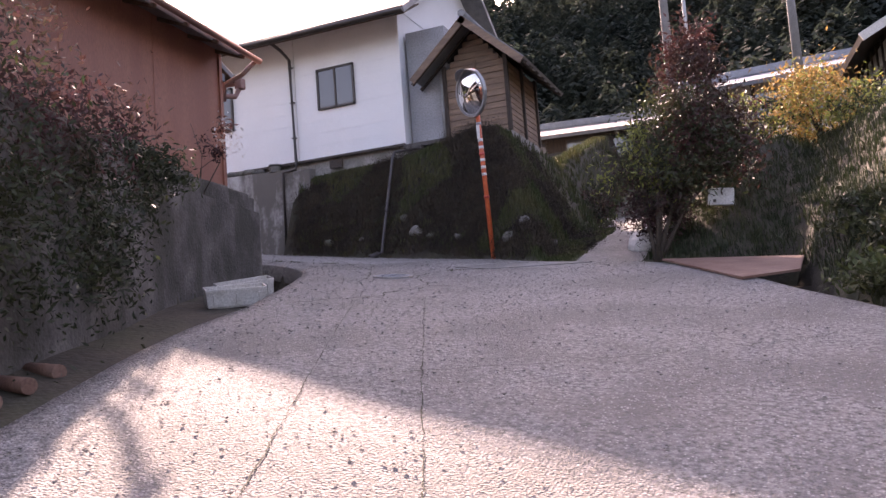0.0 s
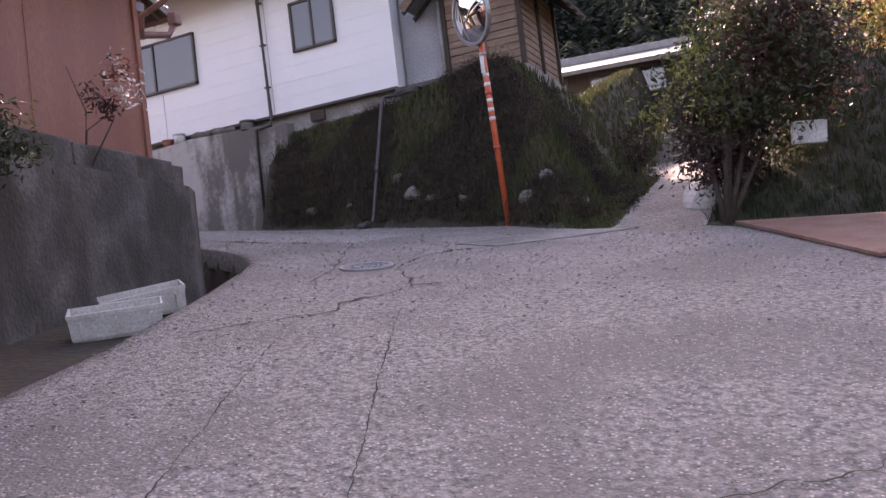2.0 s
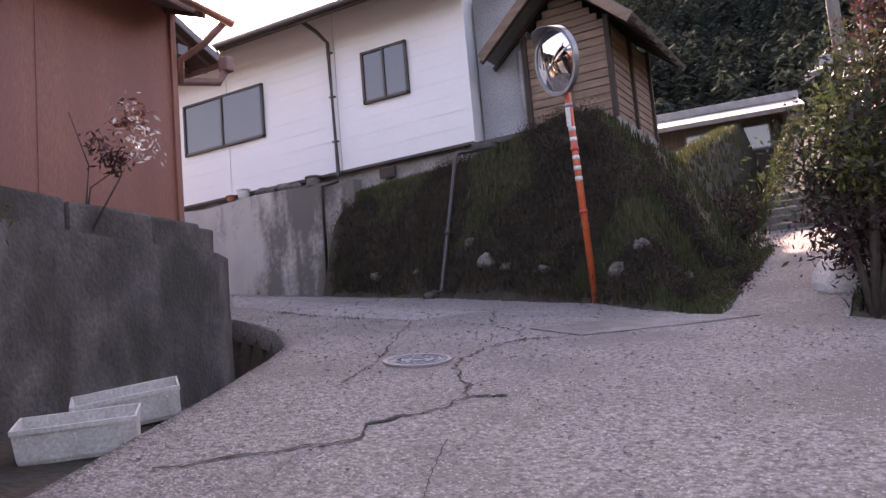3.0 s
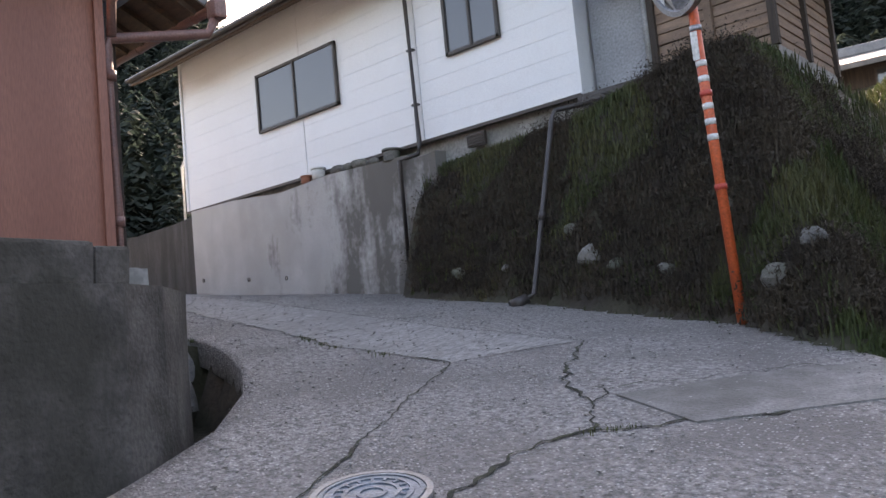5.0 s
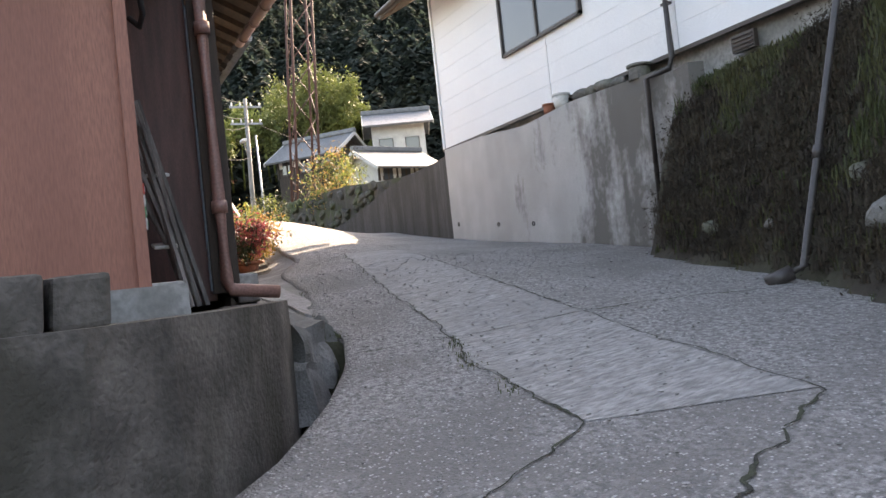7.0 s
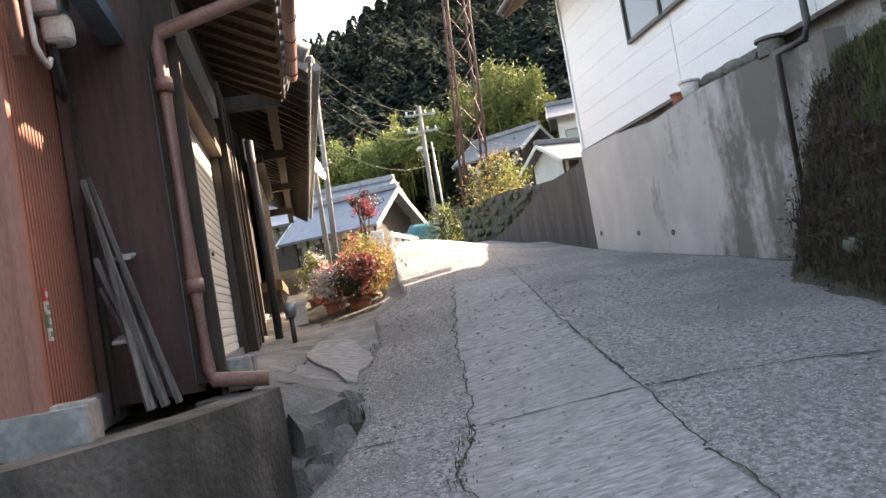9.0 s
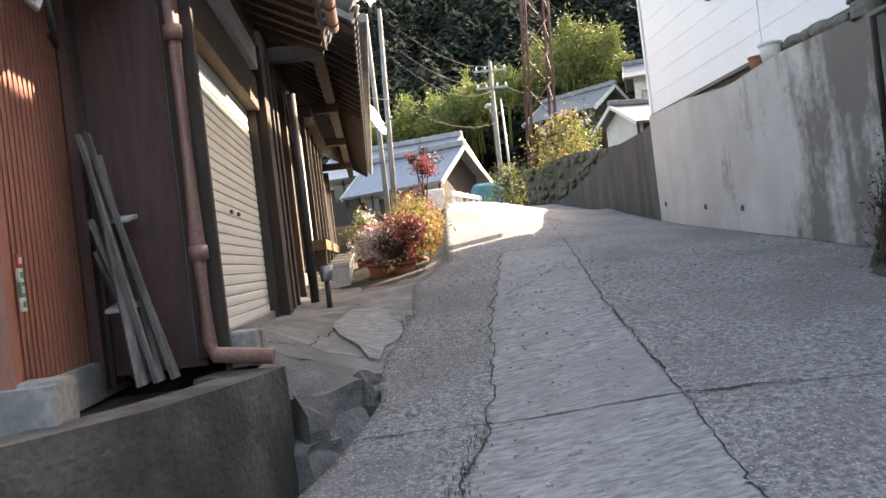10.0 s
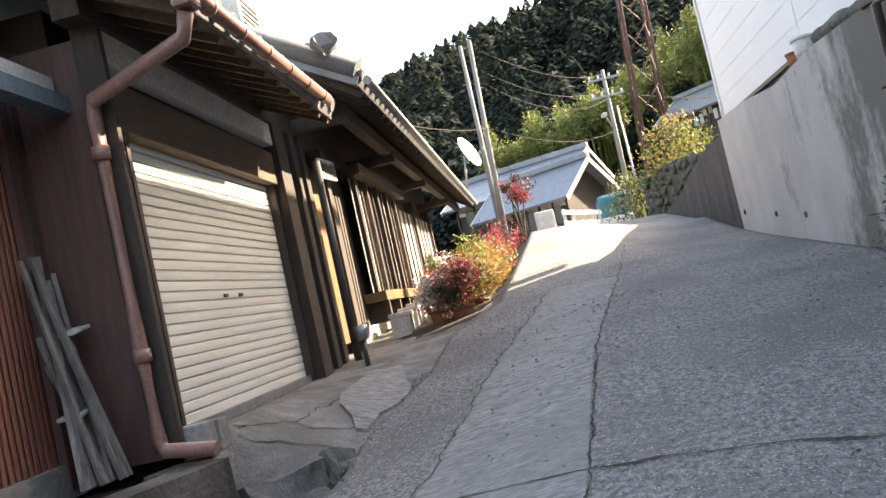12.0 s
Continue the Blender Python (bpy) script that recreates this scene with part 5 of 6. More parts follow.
# large dark tree by the footpath
tb = (-1.75, 13.25, gz_at(-1.75, 13.25))
tree = thing("garden_tree", tb, "dark green and reddish bushy tree by the footpath", "tree")
part("trunk", branches((tb[0], tb[1], tb[2] - 0.1), [(-1.9, 13.6, 4.2), (-1.0, 14.2, 4.6), (-1.5, 13.9, 5.4), (-0.6, 14.3, 4.0), (-1.2, 14.6, 5.9), (-1.7, 14.2, 4.9)], 0.045, 3), BARK, tree)
part("crown", leaf_cloud((-1.35, 14.0, 4.2), (1.0, 0.9, 1.0), 9000, 0.045, 5), LEAFD, tree, "dark green leaves")
part("crown", leaf_cloud((-1.72, 13.8, 3.5), (0.55, 0.6, 0.7), 4500, 0.042, 15), LEAFR, tree, "russet lower leaves")
part("crown", leaf_cloud((-0.95, 14.3, 4.5), (0.85, 0.8, 0.85), 7000, 0.05, 6), LEAFR, tree, "reddish brown leaves")
part("crown", leaf_cloud((-1.0, 14.5, 5.75), (0.55, 0.55, 0.75), 3400, 0.05, 8), LEAFR, tree)
# sun on the tree's side is put into a paler leaf colour
part("crown", leaf_cloud((-1.95, 13.7, 3.9), (0.6, 0.6, 0.8), 800, 0.045, 7), LEAFG, tree, "side leaves coloured yellow-green for sunlight")
shrub("yellow_bush", (1.15, 18.6, gz_at(1.15, 18.6)), (0.95, 0.9, 0.85), 6500, 0.05, (LEAFY, LEAFG, LEAFY), "golden yellow round bush in the garden", "bush", 12)
shrub("low_bush", (-0.2, 17.6, gz_at(-0.2, 17.6)), (0.8, 0.6, 0.55), 2400, 0.05, (LEAFG, LEAFD), "green and russet low bush in the garden", "bush", 13)
shrub("clipped_bush", (-4.4, 22.5, gz_at(-4.4, 22.5)), (1.0, 0.9, 0.55), 4200, 0.045, (LEAFD, LEAFR), "rounded clipped dark bush beside the path", "bush", 14, lift=0.6)
shrub("garden_bush", (1.9, 17.0, gz_at(1.9, 17.0)), (0.9, 0.7, 0.5), 2400, 0.05, (LEAFD, LEAFG), "dark green garden bush", "bush", 15)
for k, (x, y) in enumerate(((1.5, 10.0), (2.1, 9.0), (2.3, 10.6), (1.2, 11.2), (3.0, 8.2), (1.25, 9.3))):
    shrub("leafy_shrub", (x, y, gz_at(x, y)), (0.6, 0.6, 0.22), 2000, 0.05, (LEAFD, GRASS, GRASS), "low dark leafy shrub on the verge", "shrub", 20 + k, group="verge shrubs", lift=0.5)
# climbing greenery on the low wall and its upper edge
for k, (x, y, z, rx, ry, rz, m) in enumerate(((-4.75, 3.9, 2.6, 0.35, 0.9, 1.0, LEAFD), (-5.35, 5.3, 2.75, 0.3, 0.7, 0.8, LEAFD), (-5.1, 4.4, 3.5, 0.5, 1.2, 0.7, LEAFR), (-6.0, 6.5, 3.45, 0.3, 0.7, 0.35, LEAFD), (-4.4, 2.5, 2.2, 0.4, 0.9, 1.1, LEAFD))):
    solo("wall_creeper", leaf_cloud((x, y, z), (rx, ry, rz), 4200, 0.032, 40 + k, 0.1), m, "dark creeper hanging over the old wall", "creeper", "wall creepers", "stuff")
t = thing("nandina_shrub", (-7.0, 8.75, 3.75), "thin shrub with pale reddish leaves growing from the wall", "shrub")
part("stem", branches((-6.95, 8.7, 3.45), [(-6.75, 8.9, 4.35), (-6.8, 9.1, 4.2), (-6.95, 8.6, 4.5)], 0.012, 2), BARK, t)
part("crown", leaf_cloud((-6.75, 8.95, 4.3), (0.22, 0.28, 0.25), 260, 0.035, 9), LEAFR, t)
part("crown", leaf_cloud((-6.72, 8.95, 4.35), (0.24, 0.28, 0.25), 110, 0.03, 10), FLOWER, t, "pale leaf tips")

# bank vegetation
rb = np.random.RandomState(2)
spots, dark, foot = [], [], []
while len(spots) < 6000:
    x, y = rb.uniform(-10.6, -3.2), rb.uniform(13.2, 18.4)
    d = y - float(np.interp(x, *BANK))
    if d < 0.03 or inside(ROAD_POLY, x, y) or (x < -7.5 and y > 17.2) or (-6.9 < x < -5.1 and y > 17.5):
        continue
    z = land(x, y)
    (dark if noise.noise((x * 0.9, y * 0.9, z * 0.9)) > -0.05 - 0.35 * (z < 4.7) + 0.5 * clamp((x + 4.9) / 0.8) else spots).append((x, y, z))
solo("bank_grass", blades(spots, 0.075, 3, 8, 1.0, 0.007), GRASS, "rough grass on the steep bank", "grass", kind="stuff")
solo("joint_moss", blades(moss, 0.006, 14, 6, 1.5, 0.004), GRASS, "small tufts of moss in the concrete joints", "moss", kind="stuff")
solo("bank_moss", blades(dark, 0.05, 4, 9, 1.6, 0.008), DRY, "dark dry moss and roots on the steep bank", "moss", kind="stuff")
q = np.array(dark)
i = rb.randint(0, len(q), 150000)
lp = q[i] + rb.normal(size=(150000, 3)) * np.array([0.11, 0.06, 0.11])
la = rb.normal(size=(150000, 3)) * 0.012 + np.array([0.0, 0.0, 0.006])
lb = rb.normal(size=(150000, 3)) * 0.004
qq = np.stack([lp - la, lp + lb, lp + la, lp - lb], 1).reshape(-1, 3)
solo("bank_scrub", (qq.tolist(), [(4 * k, 4 * k + 1, 4 * k + 2, 4 * k + 3) for k in range(150000)]), DRY, "matted dark scrub on the steep bank", "scrub", kind="stuff")
for x in np.arange(-10.3, -3.4, 0.035):
    y = float(np.interp(x, *BANK)) + rb.uniform(-0.05, 0.3)
    foot.append((float(x), y, land(float(x), y)))
solo("verge_grass", blades(foot, 0.09, 5, 12, 0.9, 0.006), GRASS, "green grass along the lane's edge", "grass", kind="stuff")
gsp = []
while len(gsp) < 15000:
    x, y = rb.uniform(-2.2, 6), rb.uniform(6, 24)
    if y - float(np.interp(x, *GARDEN)) > 0.05 and not inside(ROAD_POLY, x, y) and not (y > 13 and x < -1.9):
        gsp.append((x, y, land(x, y)))
solo("garden_grass", blades(gsp, 0.11, 6, 7, 1.2, 0.007), MEADOW, "rough grass on the garden slope", "grass", kind="stuff")
psp = []
while len(psp) < 2500:
    x, y = rb.uniform(-6, -1.6), rb.uniform(17.5, 30)
    if x < -3.5 or x > -2.0:
        psp.append((x, y, land(x, y)))
solo("terrace_grass", blades(psp, 0.14, 8, 6), GRASS, "grass beside the footpath", "grass", kind="stuff")
# stones in the foot of the bank
for k, (x, dd, s) in enumerate(((-9.4, 0.12, 0.14), (-8.5, 0.15, 0.1), (-6.9, 0.2, 0.22), (-6.5, 0.18, 0.14), (-5.8, 0.22, 0.13), (-4.55, 0.25, 0.2), (-4.2, 0.45, 0.16), (-7.3, 0.3, 0.12), (-5.2, 0.6, 0.1), (-3.9, 1.4, 0.16))):
    y = float(np.interp(x, *BANK)) + dd
    bm = NB()
    bmesh.ops.create_icosphere(bm, subdivisions=2, radius=1)
    bmesh.ops.transform(bm, matrix=Matrix.Translation((x, y, land(x, y) + s * 0.0)) @ Matrix.Diagonal((s * 0.8, s * 0.6, s * 0.6, 1)), verts=bm.verts)
    solo("bank_stone", rough(bm, 0.06, 5), STONE, "grey stone half buried in the bank", "stone", "bank stones")

# footpath, steps and loose things at the junction
pv = [(x, float(y), path_z(float(y)) + 0.035 + 0.02 * noise.noise((x * 2, y * 2, 4))) for y in np.arange(12.9, 20.2, 0.25) for x in np.linspace(-3.75, -1.95, 7)]
solo("footpath", (pv, [(j * 7 + k, j * 7 + k + 1, (j + 1) * 7 + k + 1, (j + 1) * 7 + k) for j in range(len(pv) // 7 - 1) for k in range(6)]), ROAD, "rough concrete footpath climbing past the bank", "path", kind="structure")
for k in range(5):
    solo("stone_step", rough(bevel(box(NB(), (-2.75, 20.3 + 0.42 * k, path_z(20.0) + 0.05 + 0.19 * k), (1.5, 0.46, 0.3)), 0.03), 0.02), STONE, "worn stone step of the footpath", "step", "footpath steps")
# whitish lump in place of a sunlit concrete ledge; sunlight put into its colour
bm = NB()
bmesh.ops.create_icosphere(bm, subdivisions=3, radius=1)
bmesh.ops.transform(bm, matrix=Matrix.Translation((-2.0, 14.6, 2.75)) @ Matrix.Diagonal((0.35, 0.6, 0.28, 1)), verts=bm.verts)
solo("pale_rock", rough(bm, 0.1, 3), PLASTER, "whitish lump standing in for a sunlit patch of concrete ledge", "rock")
plate = thing("steel_plate", (-0.5, 11.8, 2.0), "rusty steel plate bridging the roadside ditch", "plate")
part("sheet", prism(NB(), [(-1.62, 12.85), (-0.40, 10.25), (0.25, 11.0), (0.36, 12.75)], lambda x, y: road_z(x, y) + 0.02, lambda x, y: road_z(x, y) + 0.05), RUST, plate)
bx = thing("plastic_box", (-0.75, 13.97, 3.2), "white plastic tray propped on the garden slope", "box")
part("tray", bevel(box(NB(), (-0.73, 13.95, 3.36), (0.40, 0.12, 0.28), Matrix.Rotation(radians(6), 4, "Y")), 0.02), PLASTIC, bx)
part("hand_hole", box(NB(), (-0.83, 13.885, 3.30), (0.05, 0.012, 0.05)), PIPED, bx)
for k in range(4):
    bm = tube(NB(), [(-4.05 - 0.2 * k, 3.0 + 0.42 * k, road_z(-4.2, 3 + 0.42 * k) + 0.05), (-4.45 - 0.2 * k, 3.1 + 0.42 * k, road_z(-4.2, 3 + 0.42 * k) + 0.08)], 0.055, seg=12)
    solo("drain_tile", bm, RUST, "broken red clay drain tile lying by the wall", "tile", "clay tiles")
def lump(at, size, yaw, seed):
    """A broken block of old concrete: a knocked-about box."""
    bm = box(NB(), (0, 0, 0), size)
    bmesh.ops.subdivide_edges(bm, edges=bm.edges[:], cuts=5, use_grid_fill=True)
    for v in bm.verts:
        q = v.co + Vector((seed * 3.1, seed * 1.7, 0))
        v.co += Vector(noise.noise_vector(q * 3.0)) * 0.10 + Vector(noise.noise_vector(q * 9.0)) * 0.025
    bmesh.ops.transform(bm, matrix=pose(*at, -8, 5, yaw), verts=bm.verts)
    return bm


for k, (x, y, w, d, hgt, top) in enumerate(((-9.5, 11.88, 0.55, 0.34, 0.5, 3.27), (-9.22, 11.84, 0.32, 0.24, 0.5, 3.02), (-9.86, 12.16, 0.34, 0.24, 0.4, 3.25))):
    solo("ditch_block", lump((x, y, top - hgt / 2), (w, d, hgt), 140 + 15 * k, k + 1), APRON, "broken concrete block at the ditch mouth", "block", "ditch blocks")
slab_line = [(-11.45 + 0.85 * math.cos(a) * (1 + 0.18 * math.sin(5 * a + 1) + 0.08 * math.sin(9 * a)), 12.22 + 0.27 * math.sin(a) * (1 + 0.15 * math.cos(4 * a))) for a in [2 * math.pi * k / 22 for k in range(22)]]
solo("paving_slab", prism(NB(), slab_line, lambda x, y: court_z(x, y) - 0.05, lambda x, y: court_z(x, y) + 0.028), SLAB, "loose flat concrete slab on the forecourt", "slab")
solo("forecourt_edge", rough(prism(NB(), [(-9.3, 11.35), (-9.32, 11.66), (-9.6, 11.95), (-9.9, 12.2), (-10.25, 12.26), (-10.6, 12.3), (-10.6, 11.35)], 2.2, lambda x, y: court_z(x, y) - 0.05), 0.015, 2), APRON, "rough concrete edge of the forecourt above the ditch", "kerb", kind="structure")
# coiled hose and timber ledge beside the white house
t = thing("hose_coil", (-7.45, 17.15, 5.65), "coil of dark hose beside the house corner", "hose")
for k in range(6):
    bm = ring(NB(), 0.17, 0.20, -0.016, 0.016, 24)
    bmesh.ops.transform(bm, matrix=Matrix.Translation((-7.45 + 0.01 * (k % 2), 17.12, 5.66 + 0.036 * k)), verts=bm.verts)
    part("loop", bm, PIPED, t)

# potted plants before the farmhouse
for k, (x, y, mats, rr, hgt) in enumerate(((-15.4, 12.75, (LEAFP, LEAFD), 0.42, 0.45), (-16.0, 12.95, (LEAFY, LEAFG), 0.5, 0.5), (-16.9, 13.0, (LEAFG, LEAFY), 0.55, 0.5), (-17.8, 13.1, (LEAFP, LEAFY), 0.5, 0.5), (-15.6, 12.4, (LEAFP, FLOWER), 0.3, 0.3), (-17.6, 12.2, (FLOWER, LEAFG), 0.3, 0.45), (-19.5, 12.3, (FLOWER, LEAFD), 0.3, 0.4), (-21.0, 13.3, (LEAFP, LEAFP), 0.5, 0.6))):
    z = floor_z(x) - 0.02
    t = thing("potted_plant", (x, y, z), ("crimson", "golden yellow", "yellow-green", "red and yellow", "pink and white", "white flowering", "white flowering", "deep red")[k] + " potted plant outside the farmhouse", "plant", "potted plants")
    pot = part("pot", tube(NB(), [(x, y, z), (x, y, z + 0.24)], 0.11, 0.16, 16), TERRA, t, "terracotta pot")
    part("rim", tube(NB(), [(x, y, z + 0.22), (x, y, z + 0.27)], 0.175, 0.175, 16), TERRA, pot)
    part("stem", branches((x, y, z + 0.22), [(x + 0.2, y, z + 0.6), (x - 0.2, y + 0.1, z + 0.7), (x, y - 0.1, z + 0.75)], 0.014, k), BARK, t)
    for j, m in enumerate(mats):
        part("foliage", leaf_cloud((x + 0.05 * j, y, z + 0.32 + hgt * 0.7), (rr * 0.8, rr * 0.8, hgt * 0.82), 1500, 0.032, 60 + 3 * k + j), m, t)
shrub("red_maple", (-24.0, 13.7, road_z(-24, 13.7) - 0.05), (0.4, 0.4, 0.34), 1500, 0.045, (LEAFP, LEAFR), "small crimson maple by the lane", "tree", 77, lift=3.6, r0=0.04)
for k in range(4):
    x = -15.6 - 0.8 * k
    t = thing("garden_stool", (x, 11.85, floor_z(x)), "white painted block stand under the lattice window", "stand", "white stands")
    part("seat", bevel(box(NB(), (x, 11.85, floor_z(x) + 0.30), (0.42, 0.3, 0.06)), 0.01), PLASTER, t)
    for s in (-1, 1):
        part("leg", box(NB(), (x + 0.16 * s, 11.85, floor_z(x) + 0.13), (0.06, 0.26, 0.30)), PLASTER, t)
kt = thing("tap_post", (-13.15, 11.85, 3.65), "short dark post with a bucket-shaped light", "post")
part("post", tube(NB(), [(-13.15, 11.8, 3.6), (-13.15, 11.8, 3.95)], 0.03), PIPED, kt)
part("cap", tube(NB(), [(-13.15, 11.8, 3.93), (-13.15, 11.8, 4.1)], 0.06, 0.09), STEEL, kt)


# ---- distance ----
def tiled_house(name, at, w, d, hw, hr, yaw, label, wallmat=CREAMWALL, roofmat=TILEL, win=3, framed=True):
    """A far house in its own axes: walls, two roof slopes with eaves, ridge, windows."""
    t = thing(name, at, label, "house")
    t.matrix_basis = pose(*at, 0, 0, yaw)
    HOME[t.name] = Matrix()
    bm = NB()
    f = bm.faces.new([bm.verts.new((-w / 2, y, z)) for y, z in ((-d / 2, -5.0), (d / 2, -5.0), (d / 2, hw), (0, hw + hr - 0.1), (-d / 2, hw))])
    r = bmesh.ops.extrude_face_region(bm, geom=[f])
    bmesh.ops.translate(bm, verts=[v for v in r["geom"] if isinstance(v, bmesh.types.BMVert)], vec=(w, 0, 0))
    bmesh.ops.recalc_face_normals(bm, faces=bm.faces)
    part("wall", bm, wallmat, t)
    for s in (-1, 1):
        part("roof_slope", slab(NB(), [(-w / 2 - 0.6, s * (d / 2 + 0.8), hw - 0.8 * hr / (d / 2) + 0.1), (w / 2 + 0.6, s * (d / 2 + 0.8), hw - 0.8 * hr / (d / 2) + 0.1), (w / 2 + 0.6, 0, hw + hr + 0.1), (-w / 2 - 0.6, 0, hw + hr + 0.1)], 0.14), roofmat, t)
        if framed:
            part("plaster_band", box(NB(), (0, s * (d / 2 + 0.03), hw - 0.55), (w - 0.2, 0.06, 0.5)), PLASTER, t)
        for k in range(win):
            x = -w / 2 + w * (k + 0.5) / win
            wi = part("window", box(NB(), (x, s * (d / 2 + 0.03), hw * 0.45), (w / win * 0.55, 0.06, 0.95)), BROWN, t)
            part("pane", box(NB(), (x, s * (d / 2 + 0.07), hw * 0.45), (w / win * 0.48, 0.02, 0.82)), GLASS, wi)
        for k in range(7 if framed else 0):
            part("post", box(NB(), (-w / 2 + w * k / 6, s * (d / 2 + 0.05), hw / 2), (0.12, 0.1, hw)), DARKWOOD, t)
        part("bargeboard", bar(NB(), (s * (w / 2 + 0.6), -d / 2 - 0.8, hw - 0.8 * hr / (d / 2)), (s * (w / 2 + 0.6), 0, hw + hr), 0.06, 0.22), PLASTER, t)
        part("bargeboard", bar(NB(), (s * (w / 2 + 0.6), d / 2 + 0.8, hw - 0.8 * hr / (d / 2)), (s * (w / 2 + 0.6), 0, hw + hr), 0.06, 0.22), PLASTER, t)
    part("ridge", bevel(box(NB(), (0, 0, hw + hr + 0.2), (w + 1.3, 0.35, 0.3)), 0.05), roofmat, t)
    return t


tiled_house("village_house", (-46.0, 14.9, 6.0), 5.0, 3.2, 2.1, 1.2, 52, "timber village house with pale grey tiled roof", DARKWOOD)
tiled_house("village_house", (-51.0, 14.2, 7.4), 7.0, 4.5, 1.9, 1.2, 64, "long timber village house with tiled roof", DARKWOOD)
tiled_house("village_house", (-56.0, 32.3, 11.2), 3.6, 3.2, 3.0, 0.8, 70, "two-storey white plaster village house with tiled roof", PLASTER, TILE, 2, False)
tiled_house("village_house", (-50.0, 29.0, 9.3), 4.0, 3.2, 1.1, 0.9, 105, "low grey village house with tiled roof", CREAMWALL, TILE)
tiled_house("village_house", (-57.5, 27.0, 11.0), 4.6, 3.6, 1.5, 1.1, 40, "low timber outbuilding with tiled roof", DARKWOOD, TILE)
tiled_house("hillside_house", (-7.0, 33.5, 7.6), 5.0, 4.5, 1.3, 0.7, 8, "dark timber farmhouse with grey roof on the hillside", DARKWOOD, TILE, 3, False)
tiled_house("hillside_house", (1.2, 31.0, 7.4), 7.0, 5.0, 1.6, 0.8, -4, "low hillside house with grey-blue tiled roof", CREAMWALL, TILEL, 4)
tiled_house("hillside_barn", (5.6, 25.5, 5.9), 4.0, 5.0, 2.6, 1.3, 95, "dark timber barn with brown roof", DARKWOOD, BROWN, 2)

t = thing("guard_rail", (-31, 16.2, 5.2), "white painted guard rail beyond the crest", "rail")
for k in range(5):
    x, y = -29.5 - 1.1 * k, 15.0 + 0.35 * k
    part("post", box(NB(), (x, y, road_z(x, y) + 0.35), (0.1, 0.1, 0.9)), WHITE, t)
for z in (0.35, 0.7):
    part("rail", bar(NB(), (-29.3, 14.95, road_z(-29, 15) + z), (-34.2, 16.5, road_z(-34, 16.5) + z), 0.06, 0.14), WHITE, t)
t = thing("covered_vehicle", (-38.8, 17.3, 5.3), "small load under a blue-green tarpaulin", "tarpaulin")
part("cover", rough(bevel(box(NB(), (-38.9, 17.4, 6.35), (1.6, 1.3, 1.1)), 0.25, 3), 0.15, 1.2), TARP, t)
part("base", bevel(box(NB(), (-38.8, 17.35, 5.5), (2.0, 1.6, 0.9)), 0.08), WHITE, t)
solo("white_box", bevel(box(NB(), (-29.5, 14.4, road_z(-29.5, 14.4) + 0.4), (0.6, 0.6, 0.9)), 0.05), PLASTIC, "white plastic box beside the utility pole", "box")


def utility_pole(x, y, z, h, lean=(0, 0), r=0.15, arms=2, lamp=False, mat=POLEC):
    t = thing("utility_pole", (x, y, z), "tall concrete utility pole" + (" with cross arms and insulators" if arms else " carrying cables beside the lane") if mat == POLEC else "slender grey steel pole standing beside the lane", "pole", "utility poles")
    top = (x + lean[0], y + lean[1], z + h)
    part("pole", tube(NB(), [(x, y, z - 0.5), top], r, r * 0.65, 14), mat, t)
    for k in range(arms):
        zz = z + h - 0.4 - 0.8 * k
        f = (zz - z) / h
        cx, cy = x + lean[0] * f, y + lean[1] * f
        a = part("cross_arm", box(NB(), (cx, cy, zz), (0.09, 1.5, 0.09)), STEEL, t)
        for s in (-0.65, -0.25, 0.25, 0.65):
            part("insulator", tube(NB(), [(cx, cy + s, zz + 0.04), (cx, cy + s, zz + 0.2)], 0.05, 0.035, 8), WHITE, a)
    if lamp:
        part("lamp_arm", tube(NB(), [(x, y, z + h * 0.62), (x + 0.9, y - 0.3, z + h * 0.68)], 0.03), STEEL, t)
        part("lamp_head", bevel(box(NB(), (x + 1.1, y - 0.35, z + h * 0.68), (0.6, 0.22, 0.12)), 0.03), WHITE, t)
    return top


A = utility_pole(-29.0, 13.08, 4.9, 6.9, (-0.05, 0.3), 0.10, 0)
A2 = utility_pole(-31.1, 12.95, 4.9, 7.4, (0.0, 0.05), 0.10, 0)
Bp = utility_pole(-41.4, 18.5, 5.8, 6.9, (0.0, 0.15), 0.13, 2, True)
Cp = utility_pole(-40.6, 18.9, 5.6, 5.2, (0.0, -0.1), 0.06, 0, mat=STEEL)
D1 = utility_pole(-2.0, 21.3, 5.2, 8.5, (0.0, 0.0), 0.13, 1)
D2 = utility_pole(-1.55, 21.6, 5.2, 8.5, (0.05, 0.0), 0.06, 0, mat=STEEL)
D3 = utility_pole(1.05, 22.8, 5.6, 8.0, (0.0, 0.0), 0.13, 1)


def cable(a, b, sag, r=0.011):
    a, b = Vector(a), Vector(b)
    pts = [a.lerp(b, k / 14) - Vector((0, 0, sag * 4 * (k / 14) * (1 - k / 14))) for k in range(15)]
    solo("overhead_cable", tube(NB(), pts, r, seg=6), WIRE, "black overhead cable between poles", "cable", "overhead cables")


